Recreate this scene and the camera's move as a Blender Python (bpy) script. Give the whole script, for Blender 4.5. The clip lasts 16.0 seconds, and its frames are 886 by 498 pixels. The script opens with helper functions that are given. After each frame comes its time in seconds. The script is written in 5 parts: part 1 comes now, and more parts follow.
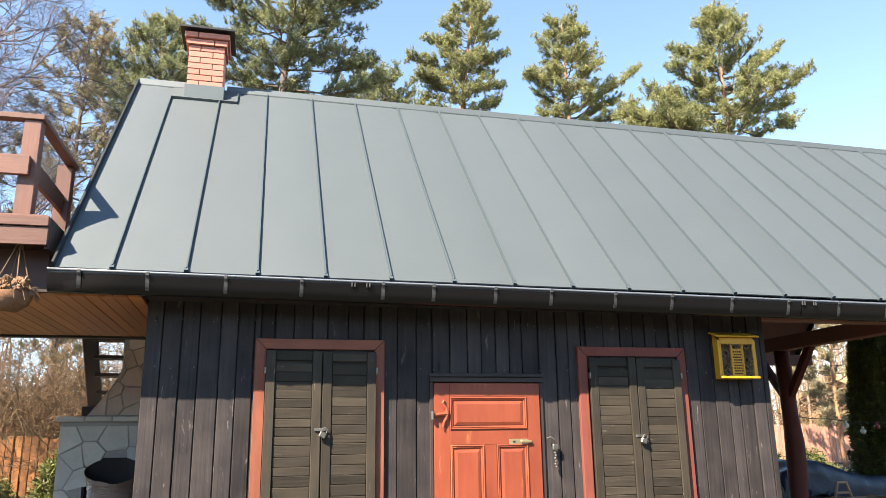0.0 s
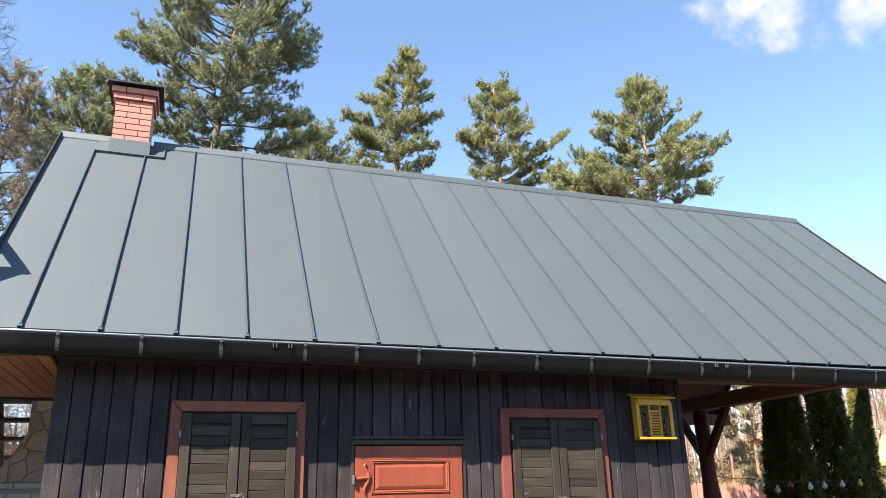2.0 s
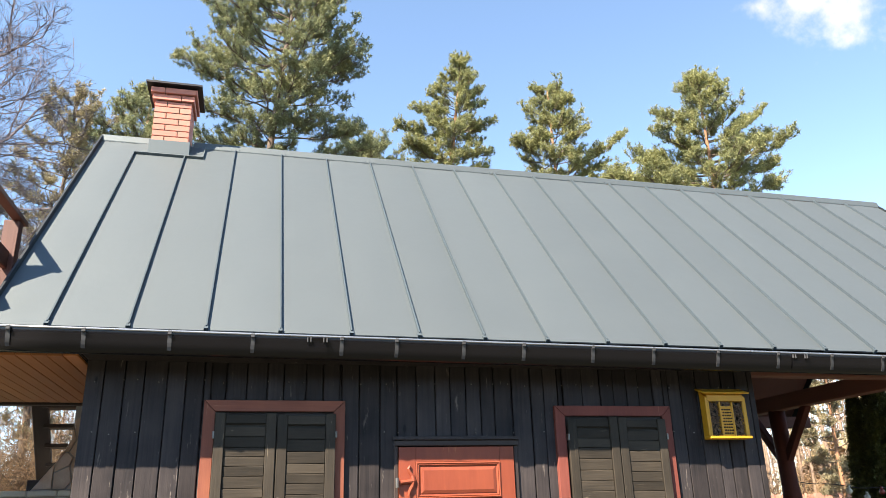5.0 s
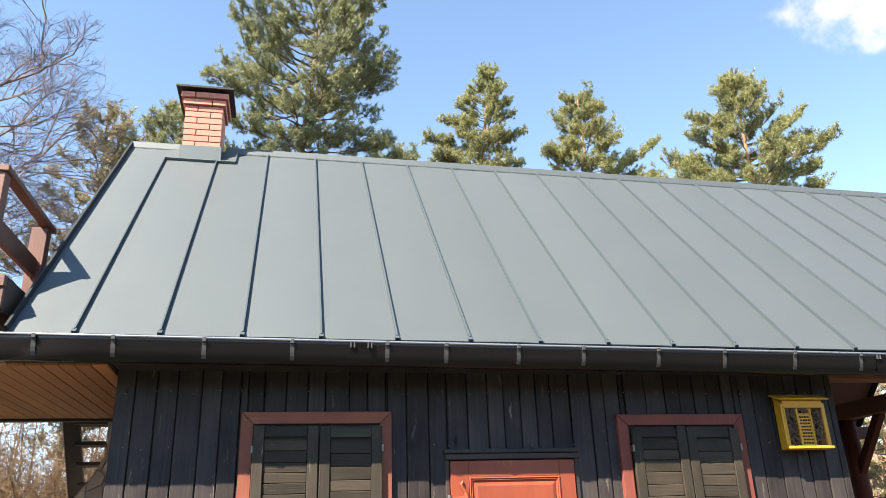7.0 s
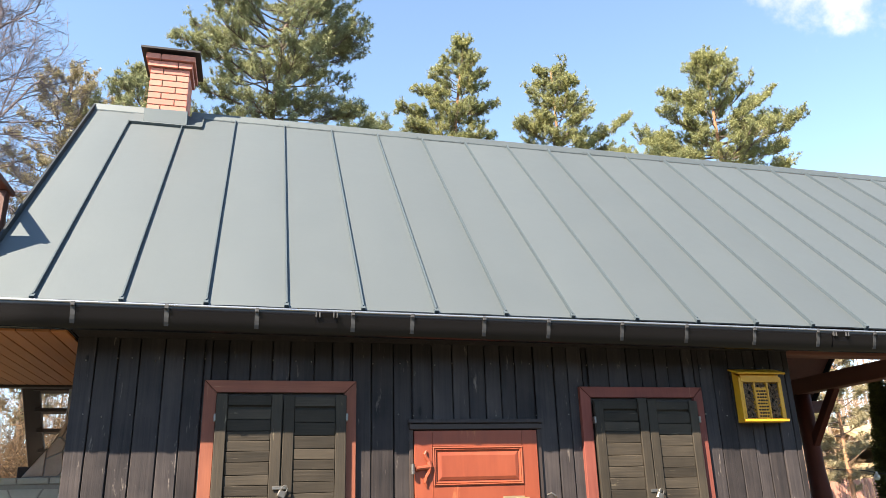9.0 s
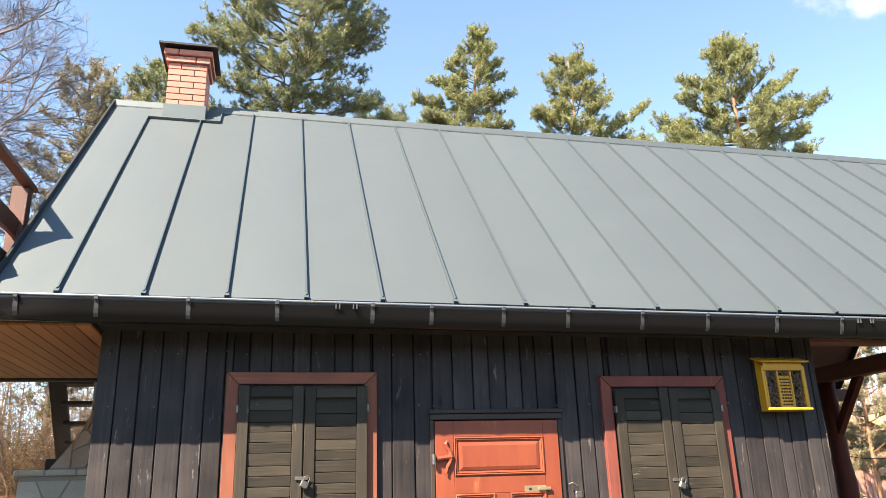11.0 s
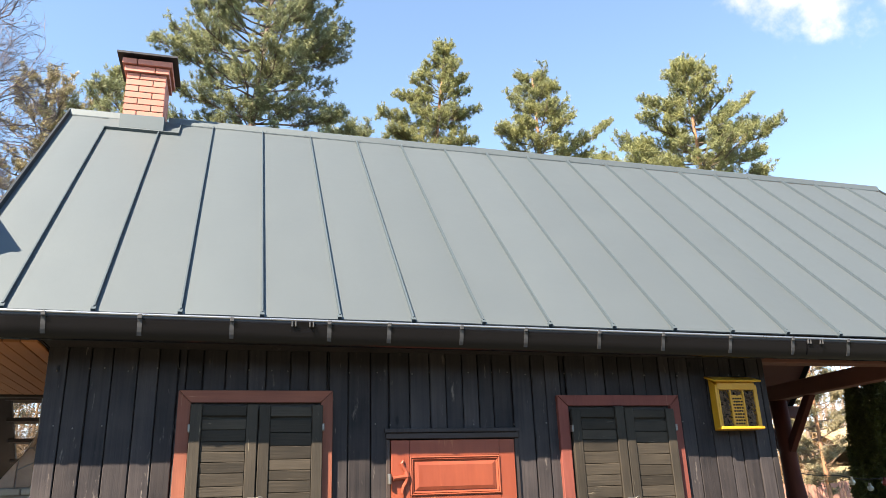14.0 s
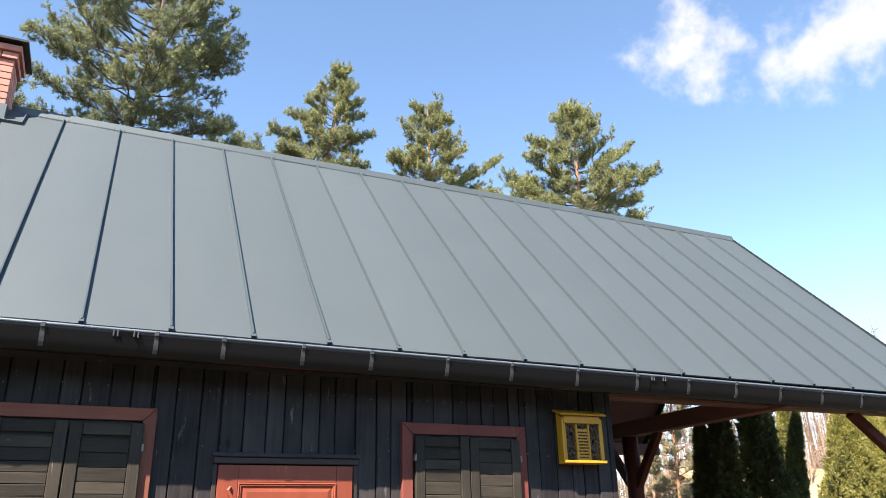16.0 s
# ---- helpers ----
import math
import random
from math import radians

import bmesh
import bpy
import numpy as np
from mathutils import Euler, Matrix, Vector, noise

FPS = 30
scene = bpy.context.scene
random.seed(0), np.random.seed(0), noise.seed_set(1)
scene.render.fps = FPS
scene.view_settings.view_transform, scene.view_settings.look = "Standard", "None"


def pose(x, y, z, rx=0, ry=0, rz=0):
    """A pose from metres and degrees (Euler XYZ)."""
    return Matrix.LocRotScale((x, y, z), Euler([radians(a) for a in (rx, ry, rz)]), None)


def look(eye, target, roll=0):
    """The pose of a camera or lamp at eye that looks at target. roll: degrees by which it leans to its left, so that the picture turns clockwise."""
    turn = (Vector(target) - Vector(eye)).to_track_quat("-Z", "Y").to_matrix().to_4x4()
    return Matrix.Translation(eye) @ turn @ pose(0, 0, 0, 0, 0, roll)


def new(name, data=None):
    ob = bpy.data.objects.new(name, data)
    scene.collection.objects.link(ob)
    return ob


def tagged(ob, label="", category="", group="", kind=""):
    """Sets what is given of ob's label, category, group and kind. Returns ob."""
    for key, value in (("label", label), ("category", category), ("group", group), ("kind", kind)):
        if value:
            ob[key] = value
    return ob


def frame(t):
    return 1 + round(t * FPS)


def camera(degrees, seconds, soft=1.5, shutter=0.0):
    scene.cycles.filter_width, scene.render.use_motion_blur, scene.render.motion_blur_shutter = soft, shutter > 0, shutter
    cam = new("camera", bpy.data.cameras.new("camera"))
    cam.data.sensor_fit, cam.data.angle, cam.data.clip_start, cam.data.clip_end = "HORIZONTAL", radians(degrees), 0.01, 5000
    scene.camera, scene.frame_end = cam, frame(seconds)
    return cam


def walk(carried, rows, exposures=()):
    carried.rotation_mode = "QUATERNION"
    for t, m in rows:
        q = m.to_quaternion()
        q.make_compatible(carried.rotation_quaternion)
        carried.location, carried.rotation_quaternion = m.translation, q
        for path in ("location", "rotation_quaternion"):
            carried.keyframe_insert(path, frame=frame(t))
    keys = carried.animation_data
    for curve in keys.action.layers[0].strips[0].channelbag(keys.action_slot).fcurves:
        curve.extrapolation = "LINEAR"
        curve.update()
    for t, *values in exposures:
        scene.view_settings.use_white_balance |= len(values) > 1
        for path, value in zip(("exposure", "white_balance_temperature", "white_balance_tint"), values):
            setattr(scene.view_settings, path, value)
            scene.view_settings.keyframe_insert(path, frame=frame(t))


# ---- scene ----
cam = camera(61.3, 16.0, soft=0.8)
PATH = [
    (0, (1.529, -5.86, 1.461), (1.998, -3.977, 1.946), -0.8),
    (0.5, (1.607, -5.954, 1.483), (2.093, -4.084, 2.001), 0.7),
    (1, (1.633, -5.951, 1.51), (2.254, -4.141, 2.09), -1.9),
    (1.5, (1.626, -5.921, 1.478), (2.323, -4.146, 2.079), -2.9),
    (2, (1.582, -5.938, 1.478), (2.211, -4.146, 2.106), -1.5),
    (2.5, (1.574, -5.955, 1.498), (2.168, -4.159, 2.149), -1.1),
    (3, (1.586, -5.951, 1.454), (2.147, -4.137, 2.083), -1.3),
    (3.5, (1.636, -5.955, 1.45), (2.169, -4.131, 2.071), -1.6),
    (3.7, (1.658, -5.931, 1.437), (2.177, -4.1, 2.051), -1.8),
    (5.8, (1.891, -5.223, 1.411), (2.353, -3.403, 2.098), -1.5),
    (6, (1.828, -5.159, 1.454), (2.341, -3.35, 2.136), -1.3),
    (6.5, (1.826, -5.152, 1.445), (2.274, -3.344, 2.176), -1.2),
    (7, (1.787, -5.124, 1.424), (2.184, -3.296, 2.131), -2.0),
    (7.5, (1.818, -5.136, 1.415), (2.168, -3.286, 2.088), -1.0),
    (8, (1.817, -5.136, 1.423), (2.209, -3.288, 2.08), -1.3),
    (8.5, (1.785, -5.114, 1.415), (2.215, -3.276, 2.078), -1.6),
    (9, (1.81, -5.115, 1.426), (2.287, -3.279, 2.059), -1.7),
    (9.5, (1.804, -5.097, 1.426), (2.292, -3.258, 2.043), -1.6),
    (10, (1.793, -5.102, 1.416), (2.262, -3.256, 2.027), -2.0),
    (10.2, (1.791, -5.094, 1.41), (2.226, -3.241, 2.026), -1.7),
    (12.3, (1.848, -5.15, 1.448), (2.285, -3.286, 2.025), -2.3),
    (12.5, (1.798, -5.11, 1.427), (2.219, -3.239, 1.993), -3.1),
    (13, (1.861, -5.17, 1.462), (2.231, -3.291, 2.038), -2.6),
    (13.5, (1.848, -5.141, 1.422), (2.312, -3.302, 2.057), -1.9),
    (14, (1.845, -5.12, 1.456), (2.367, -3.299, 2.099), -2.1),
    (14.5, (1.928, -5.171, 1.472), (2.53, -3.379, 2.125), -1.1),
    (15, (1.938, -5.15, 1.492), (2.649, -3.398, 2.144), -2.7),
    (15.5, (2.008, -5.124, 1.473), (2.747, -3.379, 2.113), -2.3),
    (16, (2.153, -5.042, 1.443), (2.94, -3.345, 2.15), -1.3),
]
EXPOSURES = [(0, 2.18, 7090, 14), (0.5, 2.28, 7270, 14), (1, 2.10, 6940, 14), (1.5, 1.96, 6660, 14),
             (2, 1.88, 6540, 14), (2.5, 1.88, 6540, 14), (3.0, 1.91, 6570, 14), (3.5, 1.98, 6730, 14),
             (6, 2.13, 7000, 14), (6.5, 1.89, 6540, 14), (7, 2.13, 7000, 14), (7.5, 2.17, 7060, 14),
             (8, 2.20, 7120, 14), (9, 2.21, 7120, 14), (10, 2.23, 7180, 14), (12.5, 2.28, 7270, 14),
             (13, 2.26, 7210, 14), (13.5, 2.21, 7120, 14), (14, 2.18, 7090, 14), (14.5, 2.13, 7000, 14),
             (15, 2.00, 6760, 14), (15.5, 1.98, 6730, 14), (16, 1.88, 6540, 14)]
walk(cam, [(t, look(eye, target, roll)) for t, eye, target, roll in PATH], EXPOSURES)

# ---- world, sun ----
CLOUDS = [((0.606, 0.574, 0.55), (10.5, 10.5, 13), 1.3), ((0.695, 0.50, 0.505), (10.5, 10.5, 17), 4.1), ((0.725, 0.45, 0.525), (10, 10, 16), 5.2), ((0.755, 0.40, 0.54), (10, 10, 16), 6.2)]
SUN_TO = Vector((1.38, 1.0, -1.78)).normalized()
elev = math.asin(-SUN_TO.z)
world = bpy.data.worlds.new("sky_world")
scene.world = world
world.use_nodes = True
wn, wl = world.node_tree.nodes, world.node_tree.links
wn.clear()
w_out = wn.new("ShaderNodeOutputWorld")
w_bg = wn.new("ShaderNodeBackground")
w_bg.inputs["Strength"].default_value = 0.114
w_sky = wn.new("ShaderNodeTexSky")
w_sky.sky_type = "NISHITA"
w_sky.sun_disc = False
w_sky.sun_elevation = elev
w_sky.sun_rotation = math.atan2(-SUN_TO.x, -SUN_TO.y)
w_sky.air_density = 0.75
w_sky.dust_density = 0.0
w_sky.ozone_density = 1.0
w_sky.altitude = 500.0
w_hue = wn.new("ShaderNodeMix")
w_hue.data_type = "RGBA"
w_hue.blend_type = "MULTIPLY"
w_hue.inputs["Factor"].default_value = 1.0
w_hue.inputs["B"].default_value = (0.97, 1.035, 0.975, 1)
wl.new(w_sky.outputs[0], w_hue.inputs["A"])
wl.new(w_hue.outputs["Result"], w_bg.inputs["Color"])


def cloud_mask(direction, spread, seed):
    """A soft ragged patch of cloud round a direction of the sky."""
    tc = wn.new("ShaderNodeTexCoord")
    sub = wn.new("ShaderNodeVectorMath")
    sub.operation = "SUBTRACT"
    sub.inputs[1].default_value = Vector(direction).normalized()
    wl.new(tc.outputs["Generated"], sub.inputs[0])
    mp = wn.new("ShaderNodeMapping")
    mp.inputs["Scale"].default_value = spread
    wl.new(sub.outputs[0], mp.inputs["Vector"])
    ln = wn.new("ShaderNodeVectorMath")
    ln.operation = "LENGTH"
    wl.new(mp.outputs[0], ln.inputs[0])
    nz = wn.new("ShaderNodeTexNoise")
    nz.inputs["Scale"].default_value = 22.0
    nz.inputs["Detail"].default_value = 7.0
    nz.inputs["Roughness"].default_value = 0.55
    off = wn.new("ShaderNodeVectorMath")
    off.inputs[1].default_value = (seed, seed * 0.37, 0)
    wl.new(tc.outputs["Generated"], off.inputs[0])
    wl.new(off.outputs[0], nz.inputs["Vector"])
    mix = wn.new("ShaderNodeMath")
    mix.operation = "MULTIPLY_ADD"
    mix.inputs[1].default_value = 2.2
    wl.new(nz.outputs["Fac"], mix.inputs[0])
    neg = wn.new("ShaderNodeMath")
    neg.operation = "MULTIPLY"
    neg.inputs[1].default_value = -1.0
    wl.new(ln.outputs["Value"], neg.inputs[0])
    wl.new(neg.outputs[0], mix.inputs[2])
    ramp = wn.new("ShaderNodeMapRange")
    ramp.interpolation_type = "SMOOTHSTEP"
    ramp.inputs["From Min"].default_value = 0.2
    ramp.inputs["From Max"].default_value = 1.15
    ramp.inputs["To Max"].default_value = 0.97
    wl.new(mix.outputs[0], ramp.inputs["Value"])
    return ramp.outputs[0]


def add_cloud(shader, mask):
    white = wn.new("ShaderNodeBackground")
    white.inputs["Color"].default_value = (0.95, 0.97, 1.0, 1)
    white.inputs["Strength"].default_value = 0.31
    mx = wn.new("ShaderNodeMixShader")
    wl.new(mask, mx.inputs[0])
    wl.new(shader, mx.inputs[1])
    wl.new(white.outputs[0], mx.inputs[2])
    return mx.outputs[0]


sky_shader = w_bg.outputs[0]
for direction, spread, seed in CLOUDS:
    sky_shader = add_cloud(sky_shader, cloud_mask(direction, spread, seed))
wl.new(sky_shader, w_out.inputs["Surface"])

sun_data = bpy.data.lights.new("sun", "SUN")
sun_data.energy = 5.0
sun_data.angle = radians(0.53)
sun_data.color = (1.0, 0.93, 0.8)
sun = new("sun", sun_data)
sun.rotation_mode = "QUATERNION"
sun.rotation_quaternion = SUN_TO.to_track_quat("-Z", "Y")
sun.location = (-20, -16, 30)


# ---- materials ----
def rgb(c):
    return (c[0], c[1], c[2], 1.0)


def material(name, color, dark=None, rough=0.6, metal=0.0, grain=(40, 40, 40), amount=0.5, stain=1.5, bump=0.15, bump_dist=0.004,
             worn=None, worn_at=0.62, vary=0.25, island=False, spec=0.5, rough_vary=0.12, coords="Object", trans=0.0,
             worn_grain=None, knots=None):
    """A surface with fine grain, broader stains, worn spots, a random shade for each piece, and fine relief."""
    m = bpy.data.materials.new(name)
    m.use_nodes = True
    n, l = m.node_tree.nodes, m.node_tree.links
    bsdf = n["Principled BSDF"]
    dark = dark or tuple(c * 0.55 for c in color)
    tc = n.new("ShaderNodeTexCoord")
    info = n.new("ShaderNodeObjectInfo")
    shift = n.new("ShaderNodeVectorMath")
    shift.operation = "MULTIPLY_ADD"
    l.new(info.outputs["Random"], shift.inputs[0])
    shift.inputs[1].default_value = (31.0, 17.0, 23.0)
    l.new(tc.outputs[coords], shift.inputs[2])
    mp = n.new("ShaderNodeMapping")
    mp.inputs["Scale"].default_value = grain
    l.new(shift.outputs[0], mp.inputs["Vector"])
    fine = n.new("ShaderNodeTexNoise")
    fine.inputs["Scale"].default_value = 1.0
    fine.inputs["Detail"].default_value = 6.0
    fine.inputs["Roughness"].default_value = 0.65
    l.new(mp.outputs[0], fine.inputs["Vector"])
    broad = n.new("ShaderNodeTexNoise")
    broad.inputs["Scale"].default_value = stain
    broad.inputs["Detail"].default_value = 5.0
    l.new(shift.outputs[0], broad.inputs["Vector"])
    add = n.new("ShaderNodeMath")
    add.operation = "ADD"
    l.new(fine.outputs["Fac"], add.inputs[0])
    l.new(broad.outputs["Fac"], add.inputs[1])
    ramp = n.new("ShaderNodeMapRange")
    ramp.inputs["From Min"].default_value = 1.0 - 0.34 / max(amount, 0.05)
    ramp.inputs["From Max"].default_value = 1.0 + 0.34 / max(amount, 0.05)
    l.new(add.outputs[0], ramp.inputs["Value"])
    mix = n.new("ShaderNodeMix")
    mix.data_type = "RGBA"
    mix.inputs["A"].default_value = rgb(dark)
    mix.inputs["B"].default_value = rgb(color)
    l.new(ramp.outputs[0], mix.inputs["Factor"])
    col = mix.outputs["Result"]
    if worn:
        mp2 = n.new("ShaderNodeMapping")
        mp2.inputs["Scale"].default_value = worn_grain or tuple(g * 0.35 for g in grain)
        l.new(shift.outputs[0], mp2.inputs["Vector"])
        wz = n.new("ShaderNodeTexNoise")
        wz.inputs["Scale"].default_value = 1.0
        wz.inputs["Detail"].default_value = 8.0
        wz.inputs["Roughness"].default_value = 0.72
        l.new(mp2.outputs[0], wz.inputs["Vector"])
        wr = n.new("ShaderNodeMapRange")
        wr.inputs["From Min"].default_value = worn_at
        wr.inputs["From Max"].default_value = worn_at + 0.06
        l.new(wz.outputs["Fac"], wr.inputs["Value"])
        wm = n.new("ShaderNodeMix")
        wm.data_type = "RGBA"
        l.new(wr.outputs[0], wm.inputs["Factor"])
        l.new(col, wm.inputs["A"])
        wm.inputs["B"].default_value = rgb(worn)
        col = wm.outputs["Result"]
    if knots:
        kp = n.new("ShaderNodeMapping")
        kp.inputs["Scale"].default_value = knots
        l.new(shift.outputs[0], kp.inputs["Vector"])
        vo = n.new("ShaderNodeTexVoronoi")
        vo.inputs["Scale"].default_value = 1.0
        l.new(kp.outputs[0], vo.inputs["Vector"])
        wob = n.new("ShaderNodeMath")
        wob.operation = "MULTIPLY_ADD"
        wob.inputs[1].default_value = 0.16
        l.new(fine.outputs["Fac"], wob.inputs[0])
        l.new(vo.outputs["Distance"], wob.inputs[2])
        ring = n.new("ShaderNodeMapRange")
        ring.inputs["From Min"].default_value = 0.16
        ring.inputs["From Max"].default_value = 0.12
        l.new(wob.outputs[0], ring.inputs["Value"])
        km = n.new("ShaderNodeMix")
        km.data_type = "RGBA"
        l.new(ring.outputs[0], km.inputs["Factor"])
        l.new(col, km.inputs["A"])
        km.inputs["B"].default_value = rgb(tuple(c * 0.7 for c in dark))
        col = km.outputs["Result"]
    if vary:
        rnd = info.outputs["Random"]
        if island:
            geo = n.new("ShaderNodeNewGeometry")
            rnd = geo.outputs["Random Per Island"]
        vr = n.new("ShaderNodeMapRange")
        vr.inputs["To Min"].default_value = 1.0 - vary
        vr.inputs["To Max"].default_value = 1.0 + vary
        l.new(rnd, vr.inputs["Value"])
        vm = n.new("ShaderNodeMix")
        vm.data_type = "RGBA"
        vm.blend_type = "MULTIPLY"
        vm.inputs["Factor"].default_value = 1.0
        l.new(col, vm.inputs["A"])
        comb = n.new("ShaderNodeCombineColor")
        for k in range(3):
            l.new(vr.outputs[0], comb.inputs[k])
        l.new(comb.outputs[0], vm.inputs["B"])
        col = vm.outputs["Result"]
    l.new(col, bsdf.inputs["Base Color"])
    rr = n.new("ShaderNodeMapRange")
    rr.inputs["To Min"].default_value = max(rough - rough_vary, 0.02)
    rr.inputs["To Max"].default_value = min(rough + rough_vary, 1.0)
    l.new(fine.outputs["Fac"], rr.inputs["Value"])
    l.new(rr.outputs[0], bsdf.inputs["Roughness"])
    bsdf.inputs["Metallic"].default_value = metal
    bsdf.inputs["Specular IOR Level"].default_value = spec
    if bump:
        bp = n.new("ShaderNodeBump")
        bp.inputs["Strength"].default_value = bump
        bp.inputs["Distance"].default_value = bump_dist
        l.new(add.outputs[0], bp.inputs["Height"])
        l.new(bp.outputs[0], bsdf.inputs["Normal"])
    if trans:
        tr = n.new("ShaderNodeBsdfTranslucent")
        l.new(col, tr.inputs["Color"])
        ms = n.new("ShaderNodeMixShader")
        ms.inputs[0].default_value = trans
        l.new(bsdf.outputs[0], ms.inputs[1])
        l.new(tr.outputs[0], ms.inputs[2])
        l.new(ms.outputs[0], n["Material Output"].inputs["Surface"])
    return m


M_BOARD = material("black_stained_boards", (0.056, 0.0465, 0.0445), (0.0185, 0.0172, 0.0188), spec=0.12, rough=0.62, grain=(48, 30, 1.6), amount=0.95, stain=4.0,
                   bump=0.7, bump_dist=0.004, worn=(0.15, 0.127, 0.112), worn_at=0.62, vary=0.3, worn_grain=(24, 14, 5), knots=(6, 2, 2.4))
M_SHUTTER = material("olive_stained_wood", (0.054, 0.043, 0.031), (0.021, 0.018, 0.014), spec=0.2, rough=0.7, grain=(3, 30, 70), amount=0.9, stain=3.5,
                     bump=0.6, bump_dist=0.004, worn=(0.15, 0.125, 0.09), worn_at=0.635, vary=0.3, worn_grain=(6, 20, 42), knots=(1.4, 2, 5))
M_SHUTTER_V = material("olive_stained_stile", (0.05, 0.04, 0.029), (0.021, 0.018, 0.014), spec=0.2, rough=0.7, grain=(70, 30, 3), amount=0.9, stain=3.5,
                       bump=0.6, bump_dist=0.004, worn=(0.14, 0.115, 0.08), worn_at=0.635, vary=0.25, worn_grain=(42, 20, 6))
M_TRIM = material("red_brown_trim", (0.29, 0.1, 0.056), (0.15, 0.046, 0.03), spec=0.25, rough=0.6, grain=(50, 40, 3), amount=0.7, stain=3, bump=0.4,
                  bump_dist=0.003, worn=(0.36, 0.19, 0.12), worn_at=0.635, vary=0.14)
M_TRIM_H = material("red_brown_trim_across", (0.29, 0.1, 0.056), (0.15, 0.046, 0.03), spec=0.25, rough=0.6, grain=(3, 40, 50), amount=0.7, stain=3, bump=0.4,
                  bump_dist=0.003, worn=(0.36, 0.19, 0.12), worn_at=0.635, vary=0.14)
M_TRIM_DEEP = material("deep_red_trim", (0.22, 0.064, 0.046), (0.12, 0.035, 0.027), spec=0.2, rough=0.65, grain=(50, 40, 3), amount=0.7, stain=3, bump=0.4,
                       bump_dist=0.003, worn=(0.32, 0.15, 0.1), worn_at=0.64, vary=0.14)
M_DOOR = material("red_painted_door", (0.27, 0.066, 0.031), (0.175, 0.037, 0.02), spec=0.35, rough=0.42, grain=(16, 30, 2.5), amount=0.8, stain=2.5, bump=0.3,
                  bump_dist=0.003, worn=(0.36, 0.115, 0.05), worn_at=0.59, vary=0.1)
M_METAL_ROOF = material("grey_coated_steel", (0.0965, 0.1135, 0.12), (0.088, 0.104, 0.11), metal=0.52, rough=0.6, grain=(3, 3, 3), amount=0.4, stain=0.5,
                        bump=0.14, bump_dist=0.02, vary=0.05, rough_vary=0.06, spec=0.35)
# the roof's own steel, with seam shade and sky tint put into the colour
M_SEAM = material("shaded_steel_seam", (0.058, 0.075, 0.086), (0.051, 0.066, 0.076), spec=0.12, rough=0.6, grain=(8, 8, 8), amount=0.3, bump=0.05, vary=0.05)
# dark steel of the fascia; on the verge its darkness paints in the shade
M_VERGE = material("dark_shaded_steel_verge", (0.024, 0.029, 0.032), (0.018, 0.022, 0.025), spec=0.2, rough=0.6, grain=(8, 8, 8), amount=0.3, bump=0.05, vary=0.05)
# paler than the gutter: sun glint along the bead put into the colour
M_RIM = material("sunlit_gutter_rim", (0.5, 0.5, 0.5), (0.36, 0.36, 0.37), metal=0.85, rough=0.3, grain=(3, 10, 10), amount=0.5, bump=0.05, vary=0)
M_GUTTER = material("graphite_gutter", (0.0075, 0.007, 0.008), (0.0055, 0.005, 0.0058), spec=0.32, rough=0.2, grain=(2, 10, 10), amount=0.4, bump=0.06,
                    bump_dist=0.003, worn=(0.05, 0.047, 0.045), worn_at=0.72, vary=0.06, rough_vary=0.06)
M_BRACKET = material("grey_bracket", (0.05, 0.05, 0.05), (0.034, 0.034, 0.036), spec=0.3, rough=0.6, grain=(30, 30, 30), bump=0.05, vary=0.1)
M_BRICK = material("red_clinker_brick", (0.46, 0.165, 0.115), (0.37, 0.12, 0.08), rough=0.6, grain=(60, 60, 60), amount=0.5, bump=0.3,
                   bump_dist=0.002, vary=0.12)
M_MORTAR = material("dark_mortar", (0.12, 0.07, 0.05), rough=0.9, grain=(90, 90, 90), bump=0.3, vary=0)
M_CAP = material("black_chimney_cap", (0.014, 0.013, 0.014), rough=0.45, grain=(20, 20, 20), amount=0.3, bump=0.05, vary=0)
M_SOFFIT = material("honey_pine_planks", (0.5, 0.2, 0.072), (0.36, 0.13, 0.045), rough=0.5, grain=(45, 3, 45), amount=0.5, bump=0.2,
                    bump_dist=0.002, vary=0.16)
M_TERRACE = material("brown_red_terrace_wood", (0.16, 0.068, 0.045), (0.075, 0.033, 0.025), rough=0.6, grain=(3, 40, 40), amount=0.9, stain=4, bump=0.5,
                     bump_dist=0.004, worn=(0.27, 0.16, 0.12), worn_at=0.63, vary=0.16, worn_grain=(3, 18, 18))
M_TERRACE_V = material("brown_red_terrace_post", (0.16, 0.064, 0.042), (0.075, 0.033, 0.025), rough=0.6, grain=(40, 40, 3), amount=0.9, stain=4, bump=0.5,
                       bump_dist=0.004, worn=(0.27, 0.16, 0.12), worn_at=0.63, vary=0.16, worn_grain=(18, 18, 3))
# terrace wood again; the bearer's shade is put into the darker colour
M_TERRACE_SHADED = material("shaded_terrace_beam", (0.085, 0.036, 0.026), (0.05, 0.021, 0.016), rough=0.6, grain=(3, 40, 40), amount=0.7, stain=4, bump=0.3, vary=0.14)
M_LOG = material("dark_red_stained_log", (0.13, 0.036, 0.025), (0.065, 0.02, 0.015), rough=0.65, grain=(14, 14, 4), amount=0.7, stain=3, bump=0.4, vary=0.12, spec=0.2)
M_BEAM = material("red_brown_beam", (0.22, 0.085, 0.056), (0.13, 0.048, 0.034), rough=0.6, grain=(8, 3, 20), amount=0.5, bump=0.3, vary=0.12)
